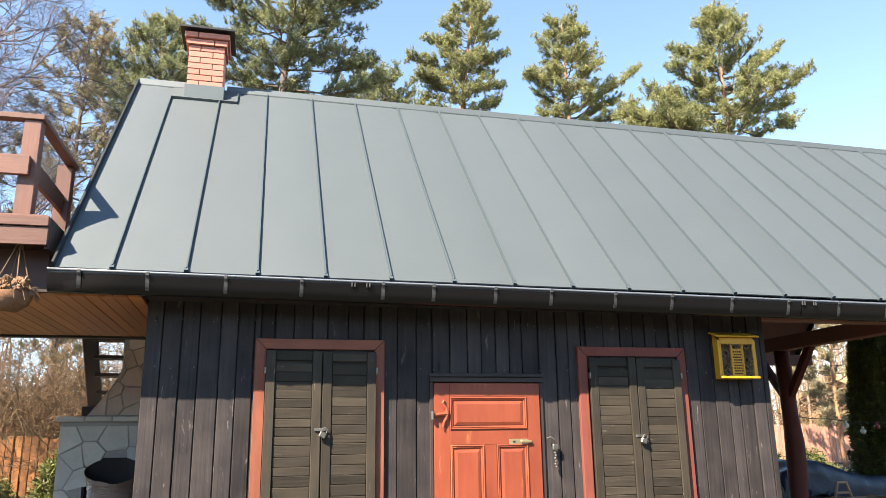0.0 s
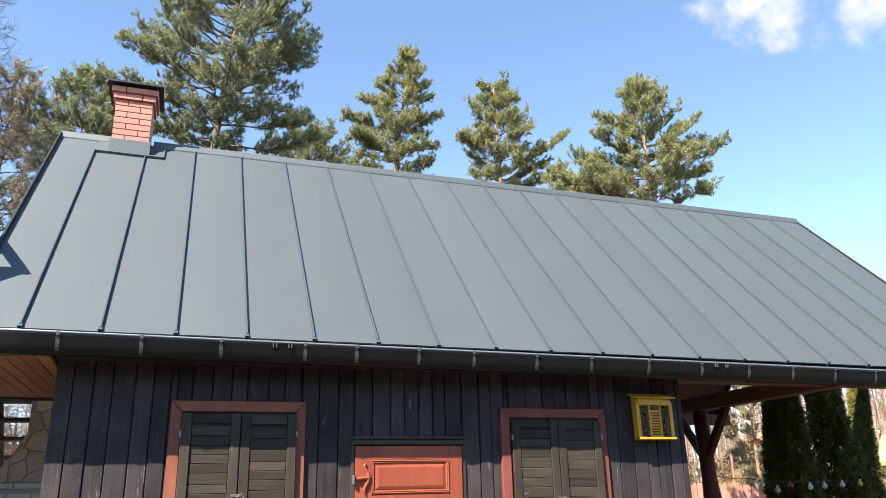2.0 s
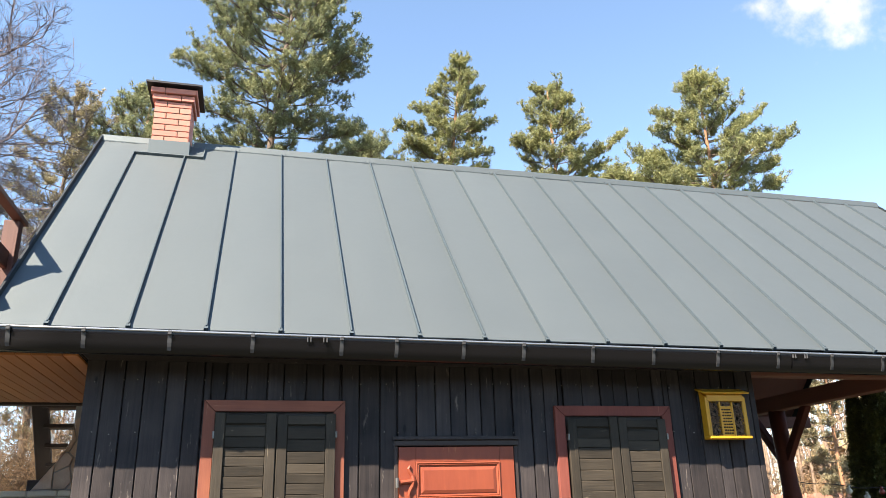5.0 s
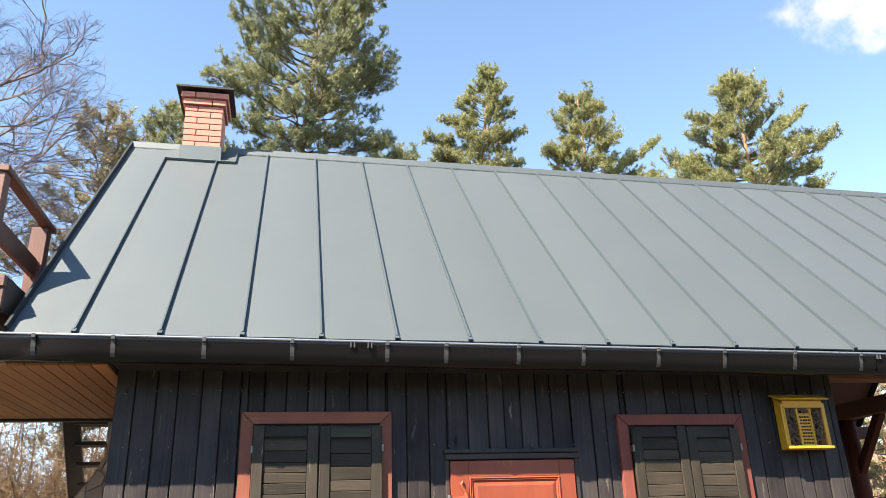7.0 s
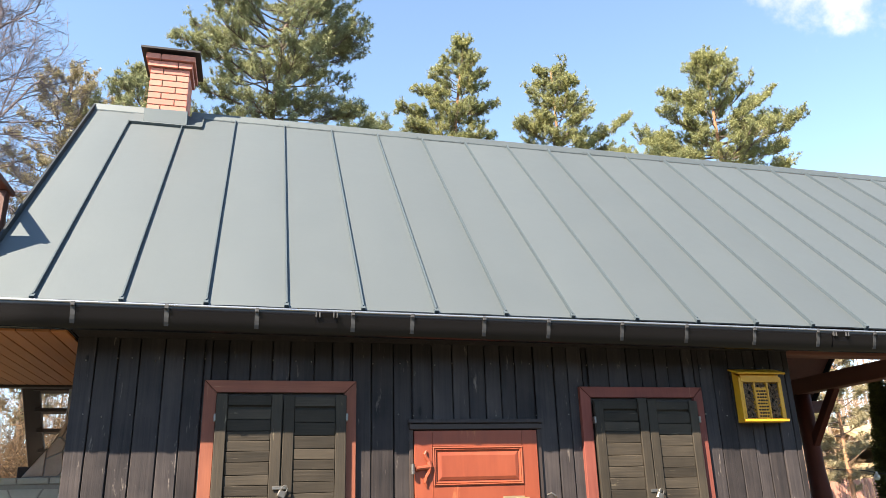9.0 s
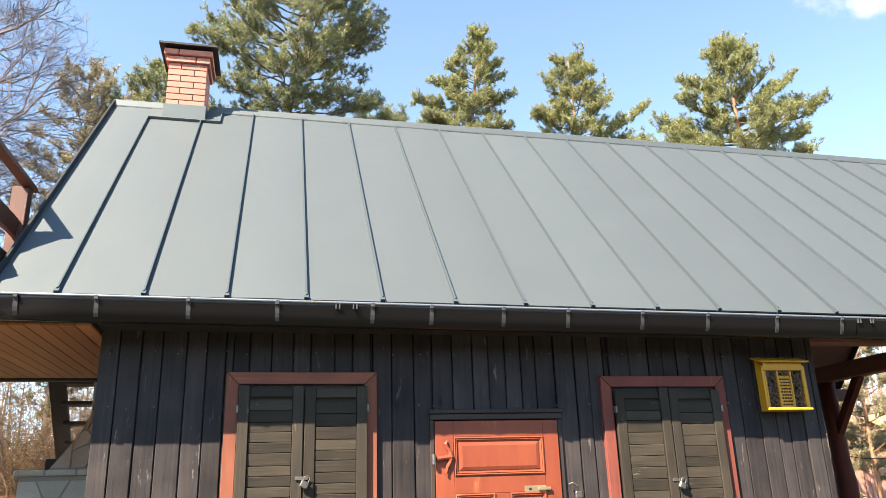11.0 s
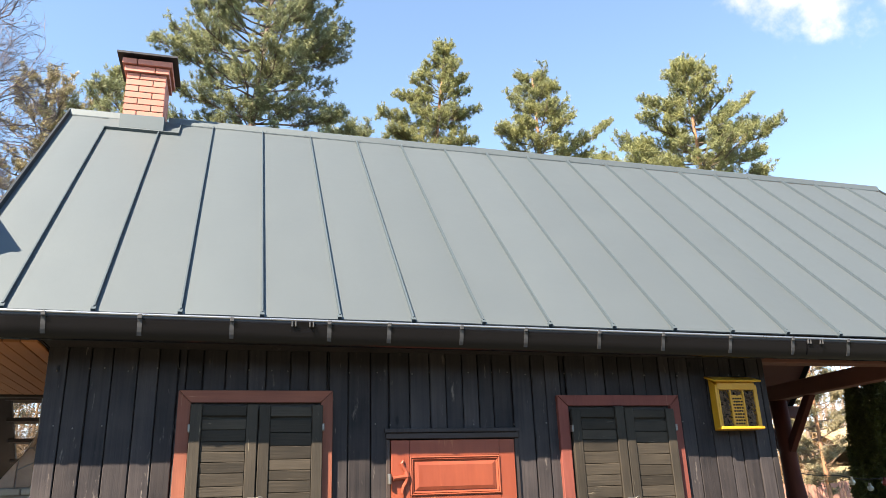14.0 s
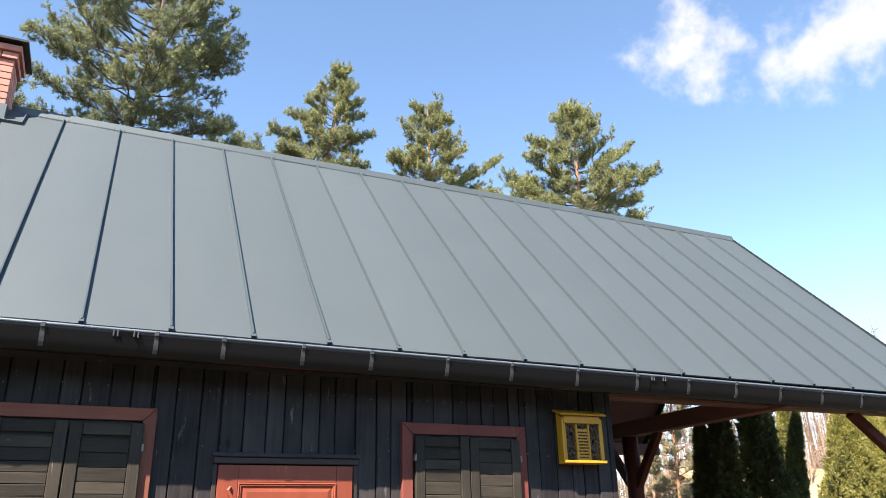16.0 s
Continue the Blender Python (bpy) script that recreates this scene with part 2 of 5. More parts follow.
M_DARKWOOD = material("dark_brown_wood", (0.038, 0.023, 0.018), (0.02, 0.013, 0.011), rough=0.65, grain=(20, 20, 4), amount=0.5, bump=0.3, vary=0.15)
M_YELLOW = material("yellow_painted_wood", (0.62, 0.31, 0.016), (0.44, 0.2, 0.01), rough=0.5, grain=(25, 25, 12), amount=0.45, bump=0.15, vary=0.06)
M_TWIGS = material("packed_cones", (0.22, 0.14, 0.08), (0.07, 0.042, 0.027), rough=0.85, grain=(60, 60, 60), amount=0.8, bump=0.6, vary=0.5, island=True)
M_HOLE = material("dark_hole", (0.015, 0.011, 0.008), rough=0.9, bump=0, vary=0)
M_STEEL = material("worn_steel", (0.32, 0.3, 0.27), (0.17, 0.15, 0.13), rough=0.4, metal=0.9, grain=(60, 60, 60), bump=0.1, vary=0.1)
M_BRASS = material("aged_brass", (0.6, 0.47, 0.27), (0.38, 0.28, 0.16), rough=0.4, metal=0.8, grain=(60, 60, 60), bump=0.1, vary=0.1)
M_STONE = material("pale_fieldstone", (0.56, 0.56, 0.5), (0.4, 0.41, 0.37), rough=0.8, grain=(18, 18, 18), amount=0.7, stain=5, bump=0.6, bump_dist=0.01, vary=0.16)
M_STONE_WARM = material("warm_fieldstone", (0.6, 0.47, 0.36), (0.42, 0.32, 0.25), rough=0.8, grain=(18, 18, 18), amount=0.6, stain=5, bump=0.6, bump_dist=0.01, vary=0.16)
M_GROUT = material("grey_grout", (0.4, 0.39, 0.36), rough=0.9, grain=(50, 50, 50), bump=0.4, vary=0)
M_SOOT = material("sooty_firebox", (0.02, 0.019, 0.018), rough=0.9, grain=(30, 30, 30), bump=0.3, vary=0)
M_BARK = material("grey_brown_bark", (0.17, 0.12, 0.09), (0.06, 0.045, 0.036), rough=0.85, grain=(9, 9, 3), amount=0.7, stain=3, bump=0.7, bump_dist=0.02, vary=0.1)
M_BARK_PINE = material("orange_pine_bark", (0.4, 0.19, 0.09), (0.19, 0.1, 0.06), rough=0.85, grain=(9, 9, 3), amount=0.7, stain=3, bump=0.6, bump_dist=0.02, vary=0.1)
M_NEEDLE = material("pine_needles", (0.33, 0.32, 0.13), (0.18, 0.195, 0.1), rough=0.55, grain=(3, 3, 3), amount=0.9, stain=0.9, bump=0, vary=0.4, island=True, trans=0.3, spec=0.15)
M_NEEDLE_DARK = material("blue_green_needles", (0.29, 0.295, 0.15), (0.18, 0.2, 0.115), rough=0.5, grain=(3, 3, 3), amount=0.8, stain=0.7, bump=0, vary=0.4, island=True, trans=0.32, spec=0.15)
M_NEEDLE_BROWN = material("brown_tinged_needles", (0.36, 0.3, 0.17), (0.22, 0.19, 0.11), rough=0.6, grain=(3, 3, 3), amount=0.8, stain=0.6, bump=0, vary=0.4, island=True, trans=0.4)
# Shaded and sunlit thujas are one kind; their light is put into the colours.
M_THUJA = material("thuja_sprays", (0.14, 0.15, 0.03), (0.045, 0.056, 0.015), rough=0.6, grain=(4, 4, 4), amount=0.8, stain=1, bump=0, vary=0.45, island=True, trans=0.12)
M_THUJA_SUNLIT = material("sunlit_thuja_sprays", (0.34, 0.3, 0.065), (0.12, 0.12, 0.03), rough=0.6, grain=(4, 4, 4), amount=0.8, stain=1, bump=0, vary=0.45, island=True, trans=0.25)
M_TWIG = material("bare_twigs", (0.15, 0.117, 0.125), (0.075, 0.06, 0.066), rough=0.8, grain=(6, 6, 6), amount=0.6, bump=0.2, vary=0.35, island=True)
M_SHRUB = material("dry_brown_twigs", (0.23, 0.135, 0.06), (0.07, 0.042, 0.023), rough=0.8, grain=(4, 4, 4), amount=0.7, bump=0.2, vary=0.5, island=True)
M_FENCE = material("orange_fence_boards", (0.38, 0.155, 0.045), (0.22, 0.085, 0.028), rough=0.6, grain=(30, 30, 3), amount=0.6, bump=0.3, vary=0.25)
M_FENCE_PINK = material("faded_red_fence", (0.5, 0.24, 0.17), (0.34, 0.15, 0.1), rough=0.7, grain=(30, 30, 3), amount=0.5, bump=0.3, vary=0.2)
M_GROUND = material("spring_ground", (0.056, 0.052, 0.03), (0.03, 0.029, 0.02), rough=0.95, grain=(1.5, 1.5, 1.5), amount=0.8, stain=0.12, bump=0.6, bump_dist=0.05, vary=0)
M_TARP = material("dark_blue_tarp", (0.03, 0.045, 0.075), (0.018, 0.025, 0.04), rough=0.35, grain=(8, 8, 8), amount=0.5, bump=0.5, bump_dist=0.02, vary=0)
M_PALLET = material("pallet_wood", (0.4, 0.27, 0.16), (0.25, 0.16, 0.1), rough=0.7, grain=(4, 40, 40), amount=0.5, bump=0.3, vary=0.2)
M_ROPE = material("jute_rope", (0.17, 0.1, 0.055), (0.1, 0.06, 0.032), rough=0.9, grain=(90, 90, 200), amount=0.5, bump=0.5, vary=0.1)
M_DRIED = material("dried_flowers", (0.21, 0.115, 0.062), (0.07, 0.038, 0.02), rough=0.85, grain=(35, 35, 35), amount=1.0, bump=0.4, vary=0.5, island=True)
M_BASKET = material("brown_fibre_basket", (0.24, 0.12, 0.06), (0.1, 0.05, 0.03), rough=0.9, grain=(50, 50, 90), amount=0.8, bump=0.7, bump_dist=0.008, vary=0)
M_BAG = material("brown_plastic_bag", (0.17, 0.12, 0.095), (0.09, 0.062, 0.05), rough=0.16, grain=(6, 6, 30), amount=0.7, bump=0.8, bump_dist=0.02, vary=0, spec=0.9)
M_BULB = material("milky_bulb", (0.6, 0.6, 0.52), (0.5, 0.5, 0.42), rough=0.25, grain=(20, 20, 20), amount=0.3, bump=0, vary=0.3)
M_BULB_RED = material("red_bulb", (0.3, 0.05, 0.04), (0.2, 0.03, 0.03), rough=0.25, grain=(20, 20, 20), amount=0.3, bump=0, vary=0)
M_BULB_YELLOW = material("yellow_bulb", (0.5, 0.45, 0.08), (0.4, 0.35, 0.06), rough=0.25, grain=(20, 20, 20), amount=0.3, bump=0, vary=0)
M_CABLE = material("black_cable", (0.02, 0.02, 0.02), rough=0.6, bump=0, vary=0)
M_CREAM = material("cream_plaster", (0.5, 0.38, 0.22), (0.4, 0.3, 0.18), rough=0.8, grain=(6, 6, 6), amount=0.4, bump=0.2, vary=0)
M_TILE = material("pale_roof", (0.45, 0.33, 0.18), (0.34, 0.24, 0.13), rough=0.7, grain=(4, 4, 4), amount=0.5, bump=0.3, vary=0)
M_BIRCH = material("pale_birch_bark", (0.34, 0.24, 0.17), (0.15, 0.095, 0.065), rough=0.8, grain=(6, 6, 12), amount=0.7, bump=0.2, vary=0.25, island=True)
M_GLASS_DARK = material("dark_pane", (0.02, 0.022, 0.026), rough=0.08, bump=0, vary=0)


# ---- builders ----
def mesh_of(name, bm, mat):
    me = bpy.data.meshes.new(name)
    bm.normal_update()
    bm.to_mesh(me)
    bm.free()
    me.materials.append(mat)
    return me


def part(name, bm, mat, parent=None, label="", smooth=False):
    """Links a bmesh as one mesh object under a thing or part."""
    ob = new(name, mesh_of(name, bm, mat))
    if smooth:
        for p in ob.data.polygons:
            p.use_smooth = True
    if parent is not None:
        ob.parent = parent
    if label:
        tagged(ob, label)
    return ob


def share(name, me, parent, m=None):
    """Another piece on the same mesh."""
    ob = new(name, me)
    ob.parent = parent
    if m is not None:
        ob.matrix_basis = m
    return ob


def raw(name, verts, faces, mat, parent=None, label="", smooth=False):
    me = bpy.data.meshes.new(name)
    me.from_pydata(verts, [], faces)
    me.update()
    me.materials.append(mat)
    if smooth:
        me.polygons.foreach_set("use_smooth", [True] * len(me.polygons))
    ob = new(name, me)
    if parent is not None:
        ob.parent = parent
    if label:
        tagged(ob, label)
    return ob


def thing(name, at, label, category, group="", kind=""):
    """An empty at the base of a thing; its parts are built in world coordinates relative to it."""
    ob = new(name)
    ob.empty_display_size = 0.1
    ob.location = at
    return tagged(ob, label, category, group, kind)


def box(bm, lo, hi, bevel=0.0, m=None):
    lo, hi = Vector(lo), Vector(hi)
    r = bmesh.ops.create_cube(bm, size=1.0)
    vs = r["verts"]
    mid, size = (lo + hi) / 2, hi - lo
    for v in vs:
        v.co = Vector((v.co.x * size.x, v.co.y * size.y, v.co.z * size.z)) + mid
    if bevel:
        es = {e for v in vs for e in v.link_edges}
        out = bmesh.ops.bevel(bm, geom=list(es), offset=bevel, segments=1, affect="EDGES", profile=0.5)
        vs = list({v for f in out["faces"] for v in f.verts} | {v for v in vs if v.is_valid})
    if m is not None:
        bmesh.ops.transform(bm, matrix=m, verts=vs)
    return vs


def boxed(lo, hi, bevel=0.0, m=None):
    bm = bmesh.new()
    box(bm, lo, hi, bevel, m)
    return bm


def beam_bm(a, b, w, h, bevel=0.006, up=(0, 0, 1)):
    """A squared timber from a to b, w wide and h high."""
    a, b = Vector(a), Vector(b)
    d = b - a
    z = d.normalized()
    x = Vector(up).cross(z)
    if x.length < 1e-4:
        x = Vector((1, 0, 0))
    x.normalize()
    y = z.cross(x)
    m = Matrix((x, y, z)).transposed().to_4x4()
    m.translation = a
    return boxed((-w / 2, -h / 2, 0), (w / 2, h / 2, d.length), bevel, m)


def tube_bm(points, radii, sides=8, bm=None, cap=True):
    bm = bm or bmesh.new()
    rings = []
    n = len(points)
    pts = [Vector(p) for p in points]
    for i, p in enumerate(pts):
        d = (pts[min(i + 1, n - 1)] - pts[max(i - 1, 0)]).normalized()
        x = d.orthogonal().normalized() if i == 0 else (rings_x - d * rings_x.dot(d)).normalized()
        rings_x = x
        y = d.cross(x)
        r = radii[i] if hasattr(radii, "__len__") else radii
        rings.append([bm.verts.new(p + (x * math.cos(k * math.tau / sides) + y * math.sin(k * math.tau / sides)) * r) for k in range(sides)])
    for i in range(n - 1):
        for k in range(sides):
            bm.faces.new((rings[i][k], rings[i][(k + 1) % sides], rings[i + 1][(k + 1) % sides], rings[i + 1][k]))
    if cap:
        bm.faces.new(rings[0][::-1])
        bm.faces.new(rings[-1])
    return bm


class Soup:
    """Collects plain triangles and thin tubes for foliage and branches."""

    def __init__(self):
        self.v, self.f = [], []

    def tube(self, pts, r0, r1, sides=4):
        n = len(pts)
        base = len(self.v)
        for i, p in enumerate(pts):
            d = (pts[min(i + 1, n - 1)] - pts[max(i - 1, 0)])
            d = d.normalized() if d.length > 1e-6 else Vector((0, 0, 1))
            x = d.orthogonal().normalized()
            y = d.cross(x)
            r = r0 + (r1 - r0) * i / (n - 1)
            for k in range(sides):
                a = k * math.tau / sides
                self.v.append(p + (x * math.cos(a) + y * math.sin(a)) * r)
        for i in range(n - 1):
            for k in range(sides):
                a, b = base + i * sides + k, base + i * sides + (k + 1) % sides
                self.f.append((a, b, b + sides, a + sides))

    def build(self, name, mat, parent=None, label="", smooth=False):
        return raw(name, self.v, self.f, mat, parent, label, smooth)


def needles(soup_v, soup_f, centers, dirs, rng, count, length, width, spread):
    """Bursts of thin blades at the shoot ends, in one go."""
    n = len(centers)
    c = np.repeat(np.asarray(centers), count, axis=0)
    d = np.repeat(np.asarray(dirs), count, axis=0)
    rnd = rng.normal(size=c.shape)
    w = d * (1.0 - spread) + rnd / np.linalg.norm(rnd, axis=1, keepdims=True) * spread * 1.3
    w /= np.linalg.norm(w, axis=1, keepdims=True) + 1e-9
    ln = length * rng.uniform(0.6, 1.25, size=(len(c), 1))
    side = np.cross(w, rng.normal(size=c.shape))
    side /= np.linalg.norm(side, axis=1, keepdims=True) + 1e-9
    root = c + d * rng.uniform(-0.5, 0.5, size=(len(c), 1)) * length
    a, b, t = root - side * width / 2, root + side * width / 2, root + w * ln
    vs = np.stack((a, b, t), axis=1).reshape(-1, 3)
    base = sum(len(x) for x in soup_v)
    fs = (np.arange(len(c) * 3) + base).reshape(-1, 3)
    soup_v.append(vs)
    soup_f.append(fs)


def fast_mesh(name, verts, faces, mat, parent=None, label=""):
    me = bpy.data.meshes.new(name)
    k = faces.shape[1]
    me.vertices.add(len(verts))
    me.vertices.foreach_set("co", verts.astype(np.float32).ravel())
    me.loops.add(faces.size)
    me.loops.foreach_set("vertex_index", faces.astype(np.int32).ravel())
    me.polygons.add(len(faces))
    me.polygons.foreach_set("loop_start", np.arange(0, faces.size, k, dtype=np.int32))
    me.update(calc_edges=True)
    me.materials.append(mat)
    ob = new(name, me)
    if parent is not None:
        ob.parent = parent
    if label:
        tagged(ob, label)
    return ob


# ---- ground ----
def ground():
    bm = bmesh.new()
    bmesh.ops.create_grid(bm, x_segments=60, y_segments=60, size=300)
    for v in bm.verts:
        far = max(0.0, math.hypot(v.co.x, v.co.y) - 30)
        v.co.z = noise.noise(v.co * 0.03) * min(far * 0.02, 1.2)
    ob = part("ground", bm, M_GROUND)
    tagged(ob, "dry spring ground with thin grass", "ground", kind="structure")


ground()

# ---- shed: plan ----
X0, X1 = 0.72, 5.965          # boarded front wall
VERGE0, VERGE1 = 0.13, 10.05  # roof edges
EAVE_Y, EAVE_Z = -0.285, 2.64
RIDGE_Y, RIDGE_Z = 2.265, 5.28
FALL = 0.004                  # the roof drops a little to one end
BAY = 0.5
DEPTH = 4.34
SLOPE = (RIDGE_Z - EAVE_Z) / (RIDGE_Y - EAVE_Y)
ROOF_ANGLE = math.degrees(math.atan(SLOPE))
BACK_Y = 2 * RIDGE_Y - EAVE_Y

shed = thing("shed", (0, 0, 0), "black-stained timber shed with grey standing-seam metal roof", "shed")


WALL_TOP = 2.61                # the boards run up behind the eave


def gap_spans():
    """Openings of the front wall: x from, x to, top."""
    return [(1.55, 2.46, 2.16), (2.885, 3.80, 1.885), (4.18, 5.10, 2.125)]


def front_wall():
    rng = random.Random(4)
    backing = bmesh.new()
    x = X0
    spans = gap_spans()
    edges = [X0] + [e for s in spans for e in s[:2]] + [X1]
    for i in range(0, len(edges), 2):
        box(backing, (edges[i], 0.035, 0), (edges[i + 1], 0.12, WALL_TOP + 0.01))
    for a, b, top in spans:
        box(backing, (a, 0.035, top), (b, 0.12, WALL_TOP + 0.01))
    wall = part("front_wall", backing, M_BOARD, shed, "black-stained vertical boards, weathered below the eaves")
    while x < X1 - 0.03:
        w = min(rng.uniform(0.105, 0.165), X1 - x)
        if X1 - x - w < 0.05:
            w = X1 - x
        lo, y = 0.08, rng.choice((0.0, 0.003, 0.008, -0.006))
        pieces = [(x, x + w, lo)]
        for a, b, top in spans:
            nxt = []
            for p, q, z0 in pieces:
                if q <= a or p >= b:
                    nxt.append((p, q, z0))
                else:
                    if p < a - 0.012:
                        nxt.append((p, a, z0))
                    if q > b + 0.012:
                        nxt.append((b, q, z0))
                    nxt.append((max(p, a), min(q, b), max(z0, top)))
            pieces = nxt
        for p, q, z0 in pieces:
            if q - p > 0.012:
                bm = boxed((p + 0.002, y, z0), (q - 0.0045, y + 0.028, WALL_TOP + rng.uniform(-0.008, 0.008)), 0.0045)
                part("board", bm, M_BOARD, wall)
        x += w
    return wall


def side_walls():
    """Left gable wall, right wall and back wall of the enclosed part."""
    for name, x in (("left_wall", X0), ("right_wall", X1 - 0.12)):
        bm = bmesh.new()
        prof = [(0.121, 0.0), (DEPTH - 0.12, 0.0), (DEPTH - 0.12, 2.62), (RIDGE_Y, RIDGE_Z - 0.2), (0.121, 2.9)]
        v = [[bm.verts.new((x + dx, y, z)) for y, z in prof] for dx in (0, 0.12)]
        bm.faces.new(v[0][::-1])
        bm.faces.new(v[1])
        for k in range(5):
            bm.faces.new((v[0][k], v[0][(k + 1) % 5], v[1][(k + 1) % 5], v[1][k]))
        bmesh.ops.recalc_face_normals(bm, faces=bm.faces)
        part(name, bm, M_BOARD, shed)
    part("back_wall", boxed((X0, DEPTH - 0.118, 0), (X1, DEPTH, 2.6)), M_BOARD, shed)


def roof_point(x, s, lift=0.0):
    """A point s metres up the front slope from the eave, lifted off it."""
    a = radians(ROOF_ANGLE)
    return Vector((x, EAVE_Y + s * math.cos(a) - lift * math.sin(a), EAVE_Z + s * math.sin(a) + lift * math.cos(a) - FALL * (x - 3.0)))


SLOPE_LEN = math.hypot(RIDGE_Y - EAVE_Y, RIDGE_Z - EAVE_Z)


def slope_box(bm, x0, x1, s0, s1, l0, l1):
    pts = [roof_point(x, s, l) for l in (l0, l1) for s in (s0, s1) for x in (x0, x1)]
    v = [bm.verts.new(p) for p in pts]
    for f in ((0, 2, 3, 1), (4, 5, 7, 6), (0, 1, 5, 4), (2, 6, 7, 3), (0, 4, 6, 2), (1, 3, 7, 5)):
        bm.faces.new([v[k] for k in f])
    return v


def roof():
    rng = random.Random(9)
    base = bmesh.new()
    slope_box(base, VERGE0 + 0.02, VERGE1 - 0.02, 0.03, SLOPE_LEN, -0.05, -0.012)
    deck = part("roof", base, M_BEAM, shed, "grey standing-seam steel roof on brown boarding")
    # back slope, same sheet mirrored
    bm = bmesh.new()
    slope_box(bm, VERGE0, VERGE1, 0, SLOPE_LEN, -0.05, 0)
    for v in bm.verts:
        v.co.y = 2 * RIDGE_Y - v.co.y
    bmesh.ops.reverse_faces(bm, faces=bm.faces)
    part("back_slope", bm, M_METAL_ROOF, deck)
    xs = [VERGE0] + [BAY * k for k in range(1, 20)] + [VERGE1]
    for k in range(len(xs) - 1):
        bm = bmesh.new()
        rows, cols = 14, 6
        grid = []
        bow = rng.uniform(0.0, 0.004)
        for r in range(rows + 1):
            s = -0.02 + (SLOPE_LEN + 0.02) * r / rows
            line = []
            for c in range(cols + 1):
                u = c / cols
                lift = bow * math.sin(math.pi * u) + 0.0022 * noise.noise(Vector((k * 3.1 + u * 1.4, s * 1.1, 0.3))) * math.sin(math.pi * u)
                line.append(bm.verts.new(roof_point(xs[k] + (xs[k + 1] - xs[k]) * u, s, lift)))
            grid.append(line)
        for r in range(rows):
            for c in range(cols):
                bm.faces.new((grid[r][c], grid[r][c + 1], grid[r + 1][c + 1], grid[r + 1][c]))
        # folded drip edge
        lip = [bm.verts.new(v.co) for v in grid[0]]
        low = [bm.verts.new(v.co + Vector((0, 0.004, -0.008))) for v in grid[0]]
        for c in range(cols):
            bm.faces.new((low[c], low[c + 1], lip[c + 1], lip[c]))
        part("roof_panel", bm, M_METAL_ROOF, deck, smooth=True)
    for k in range(1, 20):
        top = SLOPE_LEN - 0.06
        if k in (1, 2):
            top = SLOPE_LEN - 0.373
        bm = bmesh.new()
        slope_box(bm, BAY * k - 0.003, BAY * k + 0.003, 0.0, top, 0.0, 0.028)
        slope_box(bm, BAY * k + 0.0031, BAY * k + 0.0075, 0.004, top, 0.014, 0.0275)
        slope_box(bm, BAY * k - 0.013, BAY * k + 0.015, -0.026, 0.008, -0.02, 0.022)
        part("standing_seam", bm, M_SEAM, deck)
    # verge flashings
    for name, x, sgn in (("verge_trim", VERGE0, -1), ("verge_trim", VERGE1, 1)):
        bm = bmesh.new()
        a, b = sorted((x, x + sgn * 0.016))
        up = 0.04 if sgn < 0 else 0.018
        slope_box(bm, a, b, -0.02, SLOPE_LEN, up + 0.001, up + 0.005)
        slope_box(bm, a, b, -0.02, SLOPE_LEN, -0.14, up)
        bm2 = bmesh.new()
        slope_box(bm2, a, b, 0, SLOPE_LEN, -0.14, 0.04)
        for v in bm2.verts:
            v.co.y = 2 * RIDGE_Y - v.co.y
        bmesh.ops.reverse_faces(bm2, faces=bm2.faces)
        part("verge_trim", bm, M_VERGE, deck)
        part("verge_trim", bm2, M_VERGE, deck)
    # ridge cap in lengths that lap over one another
    x = VERGE0 - 0.015
    first = True
    while x < VERGE1:
        x2 = min(x + (0.535 if first else 2.0), VERGE1 + 0.015)
        for a, b in ((x, x2),):
            bm = bmesh.new()
            rise = 0.023 + (0.004 if int(x * 2) % 2 else 0.0)
            prof = [roof_point(3.0, SLOPE_LEN - 0.075, 0.004), roof_point(3.0, SLOPE_LEN - 0.068, rise - 0.01), Vector((0, RIDGE_Y - 0.03, RIDGE_Z + rise * 1.0 + 0.012)),
                    Vector((0, RIDGE_Y, RIDGE_Z + rise + 0.03))]
            full = prof + [Vector((0, 2 * RIDGE_Y - p.y, p.z)) for p in prof[-2::-1]]
            rings = [[bm.verts.new((xx, p.y, p.z - FALL * (xx - 3.0))) for p in full] for xx in (a, b)]
            for j in range(len(full) - 1):
                bm.faces.new((rings[0][j], rings[1][j], rings[1][j + 1], rings[0][j + 1]))
            bm.faces.new(rings[0])
            bm.faces.new(rings[1][::-1])
            bmesh.ops.recalc_face_normals(bm, faces=bm.faces)
            part("ridge_cap", bm, M_METAL_ROOF, deck)
        x = x2 if not first else 1.06
        first = False
    # rivets under the ridge cap
    bm = bmesh.new()
    bmesh.ops.create_uvsphere(bm, u_segments=8, v_segments=5, radius=0.005)
    me = mesh_of("rivet", bm, M_SEAM)
    for k in range(3, 20):
        for dx in (-0.045, 0.045):
            share("rivet", me, deck, Matrix.Translation(roof_point(BAY * k + dx, SLOPE_LEN - 0.055, 0.018)))
    return deck


GUT_R = 0.07
GUT_Y = EAVE_Y - 0.075


def gutter_z(x):
    return 2.584 - 0.0075 * x


